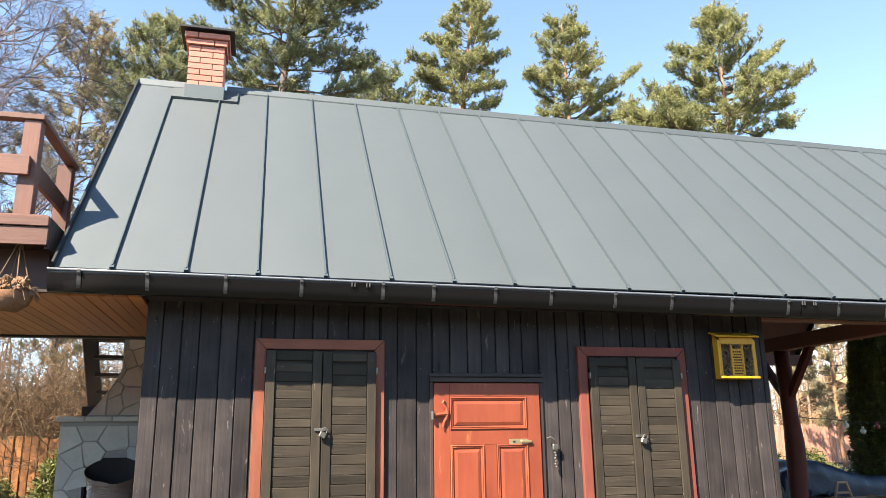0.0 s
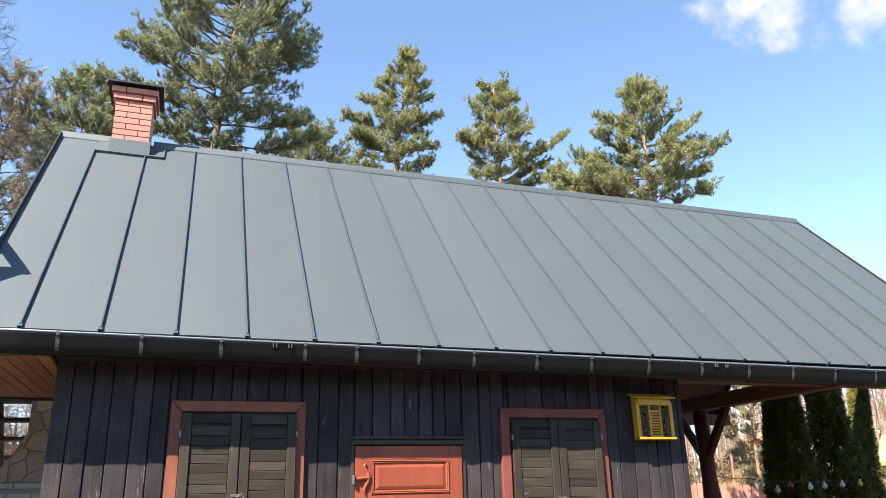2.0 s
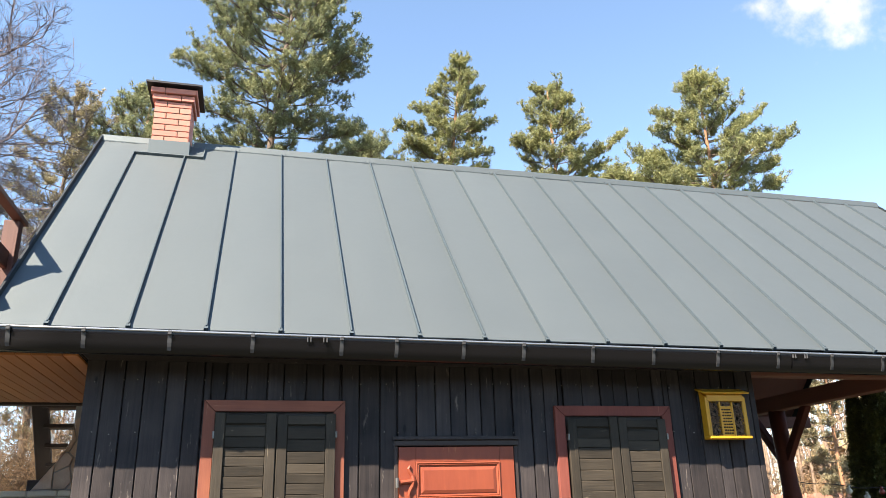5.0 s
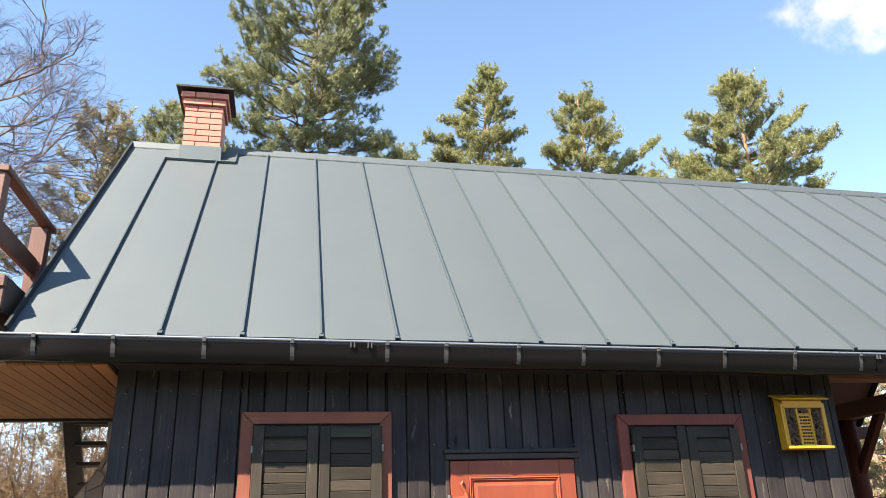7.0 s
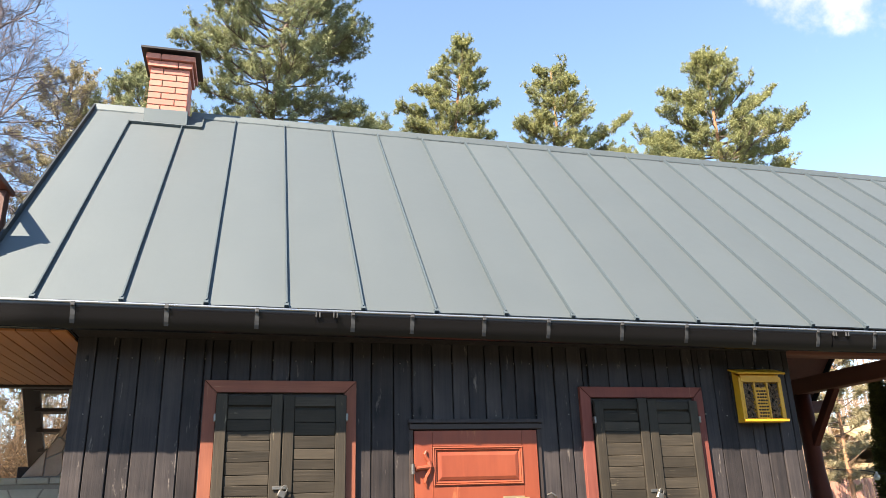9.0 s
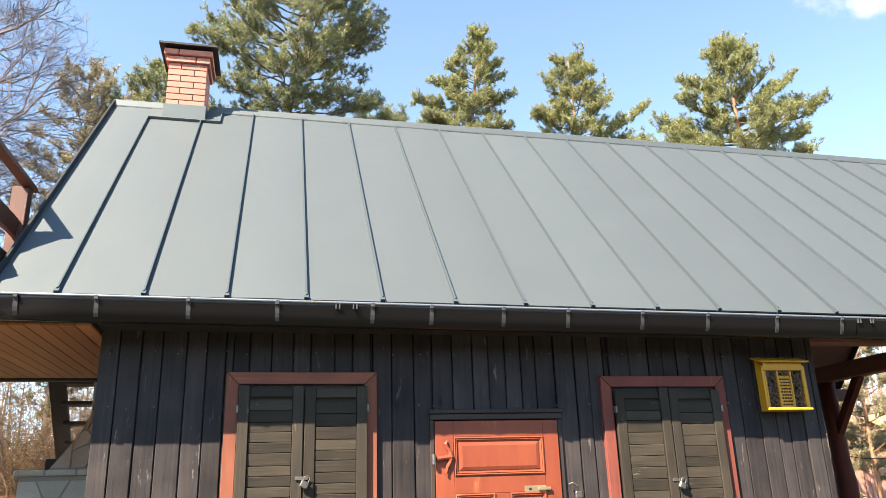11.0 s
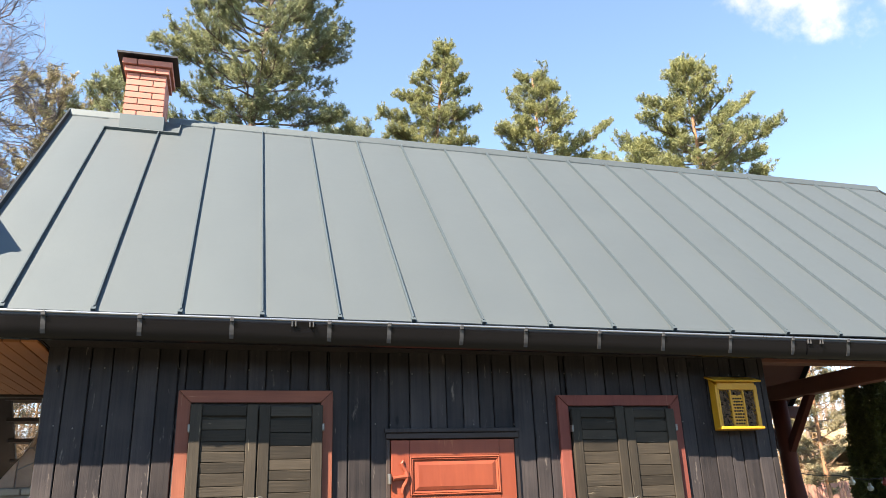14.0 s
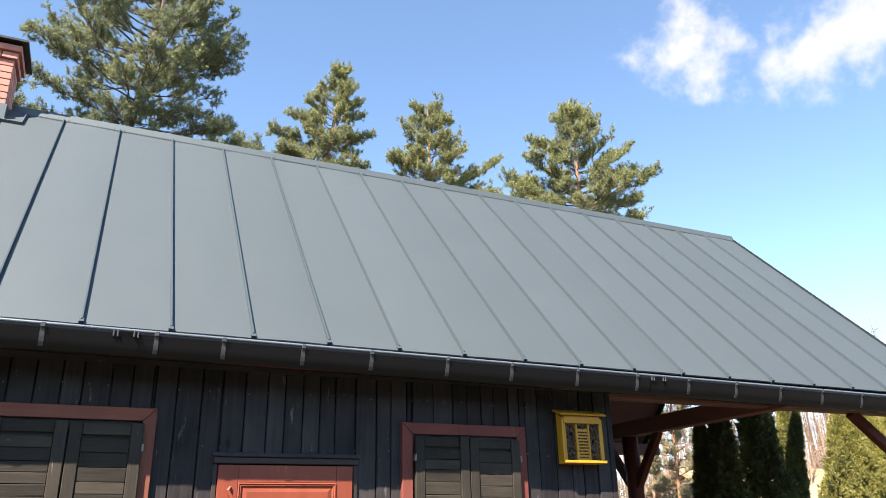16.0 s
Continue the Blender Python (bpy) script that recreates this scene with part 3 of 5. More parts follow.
def gutter():
    n = 14
    bm = bmesh.new()
    prof = [(GUT_R * math.cos(math.pi + math.pi * k / n), GUT_R * 1.95 * math.sin(math.pi + math.pi * k / n)) for k in range(n + 1)]
    outer = [(-GUT_R - 0.006, 0.012), (-GUT_R - 0.01, 0.0)] + prof[1:] + [(GUT_R, 0.03)]
    inner = [(y * 0.95, z * 0.95 + 0.002) for y, z in outer[::-1]]
    loop = outer + inner
    xs = [VERGE0 - 0.008 + (VERGE1 - VERGE0 + 0.03) * k / 20 for k in range(21)]
    rings = [[bm.verts.new((x, GUT_Y + y, gutter_z(x) + z)) for y, z in loop] for x in xs]
    for a, b in zip(rings, rings[1:]):
        for k in range(len(loop)):
            bm.faces.new((a[k], a[(k + 1) % len(loop)], b[(k + 1) % len(loop)], b[k]))
    # closed ends
    for ring in (rings[0], rings[-1]):
        try:
            bm.faces.new(ring[:len(outer)])
        except ValueError:
            pass
    bmesh.ops.recalc_face_normals(bm, faces=bm.faces)
    g = part("gutter", bm, M_GUTTER, shed, "dark graphite half-round gutter with brackets", smooth=True)
    part("rim", tube_bm([(x, GUT_Y - GUT_R - 0.008, gutter_z(x) + 0.012) for x in xs], 0.0085, 10), M_RIM, g, smooth=True)
    bm = bmesh.new()
    ring_o = [(y * 1.045, z * 1.045) for y, z in outer[:6]]
    v = [[bm.verts.new((dx, y, z)) for y, z in ring_o] for dx in (-0.013, 0.013)]
    w = [[bm.verts.new((dx, y * 0.965, z * 0.965)) for y, z in ring_o] for dx in (-0.013, 0.013)]
    for k in range(len(ring_o) - 1):
        bm.faces.new((v[0][k], v[0][k + 1], v[1][k + 1], v[1][k]))
        bm.faces.new((v[0][k], w[0][k], w[0][k + 1], v[0][k + 1]))
        bm.faces.new((v[1][k + 1], w[1][k + 1], w[1][k], v[1][k]))
    box(bm, (-0.013, -GUT_R - 0.018, -0.012), (0.013, -GUT_R + 0.012, 0.016), 0.003)
    bmesh.ops.recalc_face_normals(bm, faces=bm.faces)
    me = mesh_of("bracket", bm, M_BRACKET)
    at = [0.322, 0.762, 1.286, 1.818, 2.418, 2.806, 3.298, 3.757, 4.308, 4.814, 5.373, 5.921]
    at += [6.43 + 0.5 * k for k in range(8)]
    for x in at:
        share("bracket", me, g, Matrix.Translation((x, GUT_Y, gutter_z(x))))
    # pipe joints, double bands
    bm = bmesh.new()
    v = [[bm.verts.new((dx, y * 1.03, z * 1.03)) for y, z in ring_o] for dx in (-0.07, 0.07)]
    for k in range(len(ring_o) - 1):
        bm.faces.new((v[0][k], v[0][k + 1], v[1][k + 1], v[1][k]))
    for dx in (-0.062, 0.062):
        box(bm, (dx - 0.006, -GUT_R - 0.014, -0.01), (dx + 0.006, -GUT_R + 0.01, 0.016), 0.002)
    bmesh.ops.recalc_face_normals(bm, faces=bm.faces)
    me = mesh_of("joint", bm, M_GUTTER)
    for x in (2.25, 6.12):
        j = share("joint", me, g, Matrix.Translation((x, GUT_Y, gutter_z(x))))
        for dx in (-0.066, -0.044, 0.044, 0.066):
            part("clip", boxed((dx - 0.005, -GUT_R - 0.019, -0.032), (dx + 0.005, -GUT_R - 0.002, 0.004), 0.003), M_BRACKET, j)
    part("end_cap", tube_bm([(VERGE0 + 0.0, GUT_Y + 0.02, gutter_z(0) - 0.1), (VERGE0 + 0.002, GUT_Y + 0.02, gutter_z(0) - 0.07)], 0.018, 8), M_GUTTER, g)


def sloped_board(x0, x1, y0, y1, z0, z1):
    """A long board that falls with the roof."""
    bm = boxed((x0, y0, z0), (x1, y1, z1), 0.003)
    for v in bm.verts:
        v.co.z -= FALL * (v.co.x - 3.0)
    return bm


def eaves():
    """Fascia, wall plate, rafter tails and the boarding under the eave."""
    part("fascia", sloped_board(VERGE0, VERGE1, EAVE_Y + 0.02, EAVE_Y + 0.045, 2.452, 2.625), M_VERGE, shed)
    part("eave_boarding", boxed((X0, EAVE_Y + 0.046, 2.47), (X1, 0.034, 2.49), 0.002), M_BOARD, shed)


front_wall()
side_walls()
roof()
gutter()
eaves()


# ---- openings ----
def mitred(outline, y0, y1):
    """A flat board with a free outline in the wall's plane and a chamfered front edge."""
    bm = bmesh.new()
    c = Vector((sum(p[0] for p in outline), sum(p[1] for p in outline))) / len(outline)
    rows = []
    for y, inset in ((y1, 0.0), (y0 + 0.003, 0.0), (y0, 0.003)):
        row = []
        for k, p in enumerate(outline):
            q = Vector(p)
            if inset:
                a, e = Vector(outline[k - 1]) - q, Vector(outline[(k + 1) % len(outline)]) - q
                q += (a.normalized() + e.normalized()) * inset
            row.append(bm.verts.new((q.x, y, q.y)))
        rows.append(row)
    for a, e in zip(rows, rows[1:]):
        for k in range(len(outline)):
            j = (k + 1) % len(outline)
            bm.faces.new((a[k], a[j], e[j], e[k]))
    bm.faces.new(rows[-1])
    bmesh.ops.recalc_face_normals(bm, faces=bm.faces)
    return bm


def trim_frame(x0, x1, top, bottom, mat, mat_across, label, w=0.08):
    g = 0.0015
    f = part("door_frame", mitred([(x0 + g, top), (x0 + w, top - w + g), (x1 - w, top - w + g), (x1 - g, top)], -0.03, 0.03), mat_across, shed, label)
    part("jamb", mitred([(x0, bottom), (x0 + w, bottom), (x0 + w, top - w - g), (x0, top - g)], -0.029, 0.03), mat, f)
    part("jamb", mitred([(x1 - w, bottom), (x1, bottom), (x1, top - g), (x1 - w, top - w - g)], -0.0285, 0.03), mat, f)


def shutter(x0, x1, z0, z1, rng, y=-0.052):
    """One leaf: stiles, rails and uneven horizontal slats."""
    sw = 0.07
    leaf = part("shutter", boxed((x0 + sw * 0.5, y + 0.022, z0), (x1 - sw * 0.5, y + 0.034, z1 - 0.01)), M_SHUTTER, shed, "weathered olive-brown slatted wooden shutter leaf")
    for a, b in ((x0, x0 + sw), (x1 - sw, x1)):
        t = rng.uniform(-0.004, 0.004)
        part("stile", boxed((a, y - 0.012 + t, z0), (b, y + 0.022, z1 + rng.uniform(-0.012, 0.004)), 0.004), M_SHUTTER_V, leaf)
    part("top_rail", boxed((x0 + sw + 0.001, y + 0.002, z1 - 0.075), (x1 - sw - 0.001, y + 0.022, z1 - 0.012), 0.003), M_SHUTTER, leaf)
    z = z1 - 0.095
    while z > z0 + 0.05:
        h = rng.uniform(0.062, 0.085)
        tilt = rng.uniform(-0.6, 0.6)
        bm = boxed((x0 + sw + 0.002, y - 0.002, z - h), (x1 - sw - 0.002, y + 0.02, z - 0.003), 0.0025)
        mid = Vector(((x0 + x1) / 2, y, z - h / 2))
        bmesh.ops.transform(bm, verts=bm.verts, matrix=Matrix.Translation(mid) @ pose(0, 0, 0, rng.uniform(1.5, 4.5), tilt, 0) @ Matrix.Translation(-mid))
        part("slat", bm, M_SHUTTER, leaf)
        z -= h
    return leaf


def padlock(x, y, z, turn, parent):
    p = part("padlock", boxed((-0.026, -0.012, -0.045), (0.026, 0.012, 0.0), 0.006, pose(x, y, z, 0, turn, 0)), M_STEEL, parent, "small steel padlock")
    pts = [Vector((0.017 * math.cos(a), 0, 0.012 + 0.022 * math.sin(a))) for a in [math.pi * k / 8 for k in range(9)]]
    pts = [Vector((0.017, 0, -0.004))] + pts + [Vector((-0.017, 0, -0.004))]
    m = pose(x, y, z, 0, turn, 0)
    part("shackle", tube_bm([m @ q for q in pts], 0.004, 6), M_STEEL, parent)


def double_shutter(x0, x1, top, in0, in1, mid, lock_z, seed, mat, mat_across, label):
    rng = random.Random(seed)
    trim_frame(x0, x1, top, 0.12, mat, mat_across, label)
    inner_top = top - 0.082
    part("lining", boxed((in0 - 0.02, 0.0, 0.1), (in1 + 0.02, 0.034, inner_top + 0.06)), M_DARKWOOD, shed)
    a = shutter(in0 + 0.004, mid - 0.004, 0.16, inner_top - 0.008, rng)
    b = shutter(mid + 0.004, in1 - 0.004, 0.16, inner_top - 0.014, rng)
    padlock(mid + 0.02, -0.086, lock_z, 25, a)
    part("hasp", boxed((mid - 0.05, -0.074, lock_z + 0.008), (mid + 0.035, -0.066, lock_z + 0.03), 0.002), M_STEEL, a)
    for leaf, x in ((a, in0), (b, in1)):
        for z in (inner_top - 0.16, 0.42):
            part("hinge", boxed((x - 0.007, -0.072, z - 0.024), (x + 0.007, -0.03, z + 0.024), 0.003), M_STEEL, leaf)


double_shutter(1.512, 2.497, 2.198, 1.59, 2.432, 2.015, 1.50, 21, M_TRIM, M_TRIM_H, "red-brown painted board surround with mitred corners")
double_shutter(4.13, 5.132, 2.174, 4.215, 5.06, 4.64, 1.42, 22, M_TRIM_DEEP, M_TRIM_DEEP, "deep red stained board surround with mitred corners")


def ring_frame(bm, x0, x1, z0, z1, steps):
    """Stepped moulding round a panel: steps of (inset, y)."""
    loops = [[bm.verts.new(p) for p in ((x0 + i, y, z0 + i), (x1 - i, y, z0 + i), (x1 - i, y, z1 - i), (x0 + i, y, z1 - i))] for i, y in steps]
    for a, b in zip(loops, loops[1:]):
        for k in range(4):
            bm.faces.new((a[k], a[(k + 1) % 4], b[(k + 1) % 4], b[k]))
    bm.faces.new(loops[-1])


def red_door():
    x0, x1, z0, z1, y = 2.893, 3.775, 0.1, 1.868, -0.02
    d = part("door", boxed((x0 + 0.01, y + 0.02, z0), (x1 - 0.01, y + 0.035, z1 - 0.01)), M_DOOR, shed, "old red-painted panelled wooden door")
    xs = (x0, 3.02, 3.298, 3.40, 3.662, x1)
    # stiles and rails
    for a, b, c, e in ((xs[0], z0, xs[1], z1), (xs[4], z0, xs[5], z1), (xs[1], 1.76, xs[4], z1), (xs[1], 1.39, xs[4], 1.505), (xs[1], z0, xs[4], 0.3), (xs[2], 0.3, xs[3], 1.39)):
        part("door_rail" if c - a > 0.3 else "door_stile", boxed((a + 0.0006, y, b + 0.0006), (c - 0.0006, y + 0.03, e - 0.0006), 0.002), M_DOOR, d)
    for a, b, c, e in ((xs[1], 1.505, xs[4], 1.76), (xs[1], 0.3, xs[2], 1.39), (xs[3], 0.3, xs[4], 1.39)):
        bm = bmesh.new()
        ring_frame(bm, a, c, b, e, ((0.0, y - 0.005), (0.008, y - 0.009), (0.014, y - 0.002), (0.019, y - 0.005), (0.026, y + 0.004), (0.034, y + 0.006), (0.036, y + 0.002), (0.058, y - 0.005), (0.062, y - 0.005)))
        part("door_panel", bm, M_DOOR, d)
    # dark rebate round the leaf
    f = part("door_frame", boxed((2.86, -0.022, 1.876), (3.815, 0.034, 1.915), 0.004), M_DARKWOOD, shed, "dark narrow door frame")
    part("jamb", boxed((2.862, -0.008, 0.1), (2.889, 0.034, 1.875), 0.003), M_DARKWOOD, f)
    part("jamb", boxed((3.781, -0.008, 0.1), (3.812, 0.034, 1.875), 0.003), M_DARKWOOD, f)
    part("drip_board", boxed((2.85, -0.034, 1.918), (3.82, -0.008, 1.945), 0.003), M_BOARD, f)
    # ornamental hinge painted over
    pts = [(2.975, 1.735), (2.962, 1.715), (2.972, 1.69), (2.99, 1.665), (2.998, 1.63), (2.99, 1.595), (2.972, 1.565), (2.963, 1.53), (2.972, 1.505)]
    h = part("hinge", tube_bm([(px, y - 0.008, pz) for px, pz in pts], [0.006, 0.013, 0.013, 0.015, 0.02, 0.016, 0.013, 0.01, 0.006], 8), M_DOOR, d, "ornamental hinge painted red")
    part("strap", tube_bm([(2.90, y - 0.018, 1.618), (2.95, y - 0.016, 1.625), (2.995, y - 0.01, 1.628)], [0.016, 0.014, 0.018], 8), M_DOOR, d)
    part("hinge_pin", tube_bm([(2.876, y - 0.022, 1.585), (2.876, y - 0.022, 1.65)], 0.015, 10), M_STEEL, d, "bare steel hinge pin")
    # bolt plate
    p = part("lock_plate", boxed((3.505, y - 0.006, 1.388), (3.66, y - 0.001, 1.43), 0.002), M_BRASS, d, "tarnished brass lock plate")
    part("bolt", boxed((3.60, y - 0.02, 1.398), (3.69, y - 0.006, 1.42), 0.004), M_BRASS, d)
    part("keyhole", boxed((3.535, y - 0.0085, 1.402), (3.555, y - 0.006, 1.416), 0.002), M_HOLE, d)
    # staple, padlock and short chain on the wall
    pts = [Vector((3.83, -0.02, 1.43)), Vector((3.85, -0.045, 1.44)), Vector((3.875, -0.05, 1.42)), Vector((3.885, -0.03, 1.385))]
    part("staple", tube_bm(pts, 0.008, 8), M_STEEL, d)
    part("padlock", boxed((3.862, -0.05, 1.335), (3.915, -0.02, 1.385), 0.008), M_STEEL, d)
    bm = bmesh.new()
    bmesh.ops.create_uvsphere(bm, u_segments=10, v_segments=6, radius=0.011)
    me = mesh_of("chain_link", bm, M_STEEL)
    for k in range(6):
        share("chain_link", me, d, pose(3.885 + 0.006 * (k % 2), -0.03, 1.318 - 0.022 * k))


red_door()


# ---- chimney ----
def chimney():
    x0, x1, y0, y1, zb = 0.648, 1.022, 2.02, 2.40, 5.194
    core = part("chimney", boxed((x0 + 0.006, y0 + 0.006, 4.9), (x1 - 0.006, y1 - 0.006, 5.84)), M_MORTAR, shed, "red clinker brick chimney with black metal cap")
    course = 0.0705
    rng = random.Random(3)

    def brick(a, b, c, e, z, h=0.0615):
        part("brick", boxed((a, c, z), (b, e, z + h), 0.0025), M_BRICK, core)
    for k in range(9):
        z = zb + course * k
        out = 0.0 if k < 7 else (0.025 if k == 7 else 0.05)
        a, b, c, e = x0 - out, x1 + out, y0 - out, y1 + out
        long_first = k % 2
        cut = a + (0.68 if long_first else 0.33) * (b - a)
        if k == 8:
            cut = a + 0.3 * (b - a)
        brick(a, cut - 0.005, c, c + 0.11, z)
        brick(cut + 0.005, b, c, c + 0.11, z)
        cut = c + 0.11 + (0.35 if long_first else 0.62) * (e - c - 0.11)
        brick(b - 0.11, b, c + 0.119, cut - 0.005, z)
        brick(b - 0.11, b, cut + 0.005, e, z)
        brick(a, a + 0.11, c + 0.119, cut - 0.005, z)
        brick(a, a + 0.11, cut + 0.005, e, z)
        brick(a + 0.119, b - 0.119, e - 0.11, e, z)
    # cap: thin sheet pyramid with turned-down edge
    zc = zb + course * 9 + 0.016
    bm = bmesh.new()
    o = 0.1
    low = [(x0 - o, y0 - o), (x1 + o, y0 - o), (x1 + o, y1 + o), (x0 - o, y1 + o)]
    a = [bm.verts.new((x, y, zc)) for x, y in low]
    b = [bm.verts.new((x, y, zc + 0.022)) for x, y in low]
    tip = bm.verts.new(((x0 + x1) / 2, (y0 + y1) / 2, zc + 0.085))
    bm.faces.new(a[::-1])
    for k in range(4):
        bm.faces.new((a[k], a[(k + 1) % 4], b[(k + 1) % 4], b[k]))
        bm.faces.new((b[k], b[(k + 1) % 4], tip))
    part("chimney_cap", bm, M_CAP, core, "black sheet-metal chimney cap")
    # flashing: skirt and aprons
    bm = bmesh.new()
    box(bm, (x0 - 0.02, y0 - 0.016, 4.95), (x1 + 0.02, y1 + 0.016, zb + 0.012), 0.003)
    part("flashing", bm, M_METAL_ROOF, core, "grey sheet-metal chimney flashing")
    s1 = SLOPE_LEN - 0.373
    for name, lo, hi, p, q, l0, l1, mat in (("apron", x1 + 0.022, x1 + 0.16, s1 + 0.014, SLOPE_LEN - 0.07, 0.004, 0.014, M_METAL_ROOF),
                                            ("apron", 0.5, x0 - 0.022, s1 + 0.004, SLOPE_LEN - 0.078, 0.003, 0.008, M_METAL_ROOF),
                                            ("fold", 0.497, x1 + 0.165, s1 - 0.012, s1 + 0.003, 0.002, 0.03, M_METAL_ROOF),
                                            ("fold", x1 + 0.161, x1 + 0.169, s1 + 0.004, SLOPE_LEN - 0.07, 0.002, 0.03, M_METAL_ROOF)):
        bm = bmesh.new()
        slope_box(bm, lo, hi, p, q, l0, l1)
        part(name, bm, mat, core)


chimney()


# ---- open bay beside the shed ----
def open_bay():
    for y in (0.1,):
        part("wall_plate", beam_bm((X1 - 0.02, y, 2.53), (VERGE1 - 0.1, y, 2.53), 0.14, 0.16), M_BEAM, shed)
    # tie beams across
    for x in (7.85,):
        part("tie_beam", beam_bm((x, EAVE_Y + 0.12, 2.51), (x, BACK_Y - 0.12, 2.51), 0.15, 0.17), M_BEAM, shed)
    # middle post: a rough log with a swelling
    pts, rad = [], []
    rng = random.Random(5)
    for k in range(10):
        z = 2.43 * k / 9
        pts.append((7.87 + rng.uniform(-0.012, 0.012), 2.2 + rng.uniform(-0.012, 0.012), z))
        rad.append(0.104 + 0.012 * math.exp(-((z - 1.15) / 0.25) ** 2) - 0.012 * (z > 1.6))
    part("post", tube_bm(pts, rad, 12), M_LOG, shed, "thick peeled log post, brown-stained", smooth=True)
    for dy in (-0.5, 0.5):
        part("brace", beam_bm((7.87, 2.2 + dy * 0.1, 1.88), (7.87, 2.2 + dy, 2.44), 0.08, 0.09), M_LOG, shed)
    for y in (0.1,):
        part("post", boxed((9.66, y - 0.08, 0), (9.82, y + 0.08, 2.45), 0.008), M_LOG, shed)
        part("brace", beam_bm((9.72, y, 1.88), (8.93, y, 2.46), 0.08, 0.1), M_LOG, shed)
    for x in [6.3 + 0.85 * k for k in range(5)]:
        bm = bmesh.new()
        slope_box(bm, x - 0.04, x + 0.04, 0.06, SLOPE_LEN, -0.2, -0.052)
        part("rafter", bm, M_BEAM, shed)
    bm = bmesh.new()
    slope_box(bm, X1 + 0.01, VERGE1 - 0.02, 0.06, SLOPE_LEN, -0.075, -0.051)
    part("roof_boarding", bm, M_BEAM, shed)
    bm = bmesh.new()
    slope_box(bm, X1 + 0.01, VERGE1 - 0.02, 0.06, SLOPE_LEN, -0.075, -0.051)
    for v in bm.verts:
        v.co.y = 2 * RIDGE_Y - v.co.y
    bmesh.ops.reverse_faces(bm, faces=bm.faces)
    part("roof_boarding", bm, M_BEAM, shed)
    part("rear_plate", beam_bm((X1 - 0.02, DEPTH - 0.1, 2.53), (VERGE1 - 0.1, DEPTH - 0.1, 2.53), 0.14, 0.16), M_BEAM, shed)


open_bay()


# ---- terrace ----
def terrace():
    t = thing("terrace", (-2.0, 1.0, 0), "raised brown-stained timber terrace with railing", "terrace")
    t.location = (0, 0, -0.028)
    xr, yf, yb = 0.02, -0.165, 2.0
    lip = -0.30
    zd = 3.05
    part("deck", boxed((-5.0, lip + 0.052, zd - 0.03), (xr + 0.013, yb + 0.1, zd), 0.003), M_TERRACE, t)
    for k, (a, b) in enumerate(((2.955, 3.03), (2.82, 2.951))):
        part("fascia_board", boxed((-5.0, lip + 0.012 * k, a), (0.062, lip + 0.05, b), 0.004), M_TERRACE, t)
    part("side_fascia", boxed((xr + 0.014, lip + 0.052, 2.8), (xr + 0.045, yb + 0.1, 3.03), 0.003), M_DARKWOOD, t)
    part("bearer", boxed((-5.0, lip + 0.26, 2.522), (xr + 0.012, lip + 0.36, 2.84), 0.005), M_TERRACE_SHADED, t)
    # posts and rails
    px = xr - 0.18
    for x, y in ((px, yf + 0.06), (px, yf + 1.05), (-2.0, yf + 0.06), (-4.0, yf + 0.06)):
        part("post", boxed((x - 0.06, y - 0.05, zd - 0.16), (x + 0.06, y + 0.05, 3.8), 0.005), M_TERRACE_V, t)
    part("handrail", boxed((-5.0, yf - 0.005, 3.801), (px + 0.08, yf + 0.08, 3.845), 0.005), M_TERRACE, t)
    part("handrail", boxed((px, yf + 0.082, 3.801), (px + 0.08, yf + 1.15, 3.845), 0.005), M_TERRACE, t)
    part("middle_rail", boxed((-5.0, yf - 0.03, 3.36), (px + 0.02, yf + 0.009, 3.51), 0.005), M_TERRACE, t)
    part("middle_rail", boxed((px - 0.02, yf + 0.112, 3.38), (px + 0.02, yf + 0.998, 3.53), 0.005), M_TERRACE, t)
    # ceiling of planks under the terrace
    x = -5.0
    rng = random.Random(8)
    ceil = part("soffit", boxed((-5.0, EAVE_Y + 0.06, 2.5), (X0 - 0.01, yb, 2.52)), M_DARKWOOD, t, "honey-coloured pine plank ceiling")
    while x < X0 - 0.02:
        w = min(0.095, X0 - 0.005 - x)
        part("plank", boxed((x + 0.002, EAVE_Y + 0.07, 2.478 + rng.uniform(0, 0.003)), (x + w - 0.002, yb, 2.499), 0.004), M_SOFFIT, ceil)
        x += 0.095
    part("edge_beam", boxed((-5.0, yb + 0.001, 2.46), (X0 - 0.01, yb + 0.1, 2.64), 0.005), M_DARKWOOD, t)
    for x, y in ((-2.9, 0.0), (-2.9, 1.9)):
        part("support_post", boxed((x - 0.07, y - 0.07, 0), (x + 0.07, y + 0.07, 2.47), 0.006), M_TERRACE, t)


terrace()


# ---- trees ----
def bend(p, q, rng, sag, n=5):
    pts = []
    for i in range(n):
        u = i / (n - 1)
        j = Vector((rng.normal(), rng.normal(), rng.normal())) * 0.035 * (q - p).length * math.sin(math.pi * u)
        pts.append(p.lerp(q, u) + Vector((0, 0, sag * math.sin(math.pi * u))) + j)
    return pts


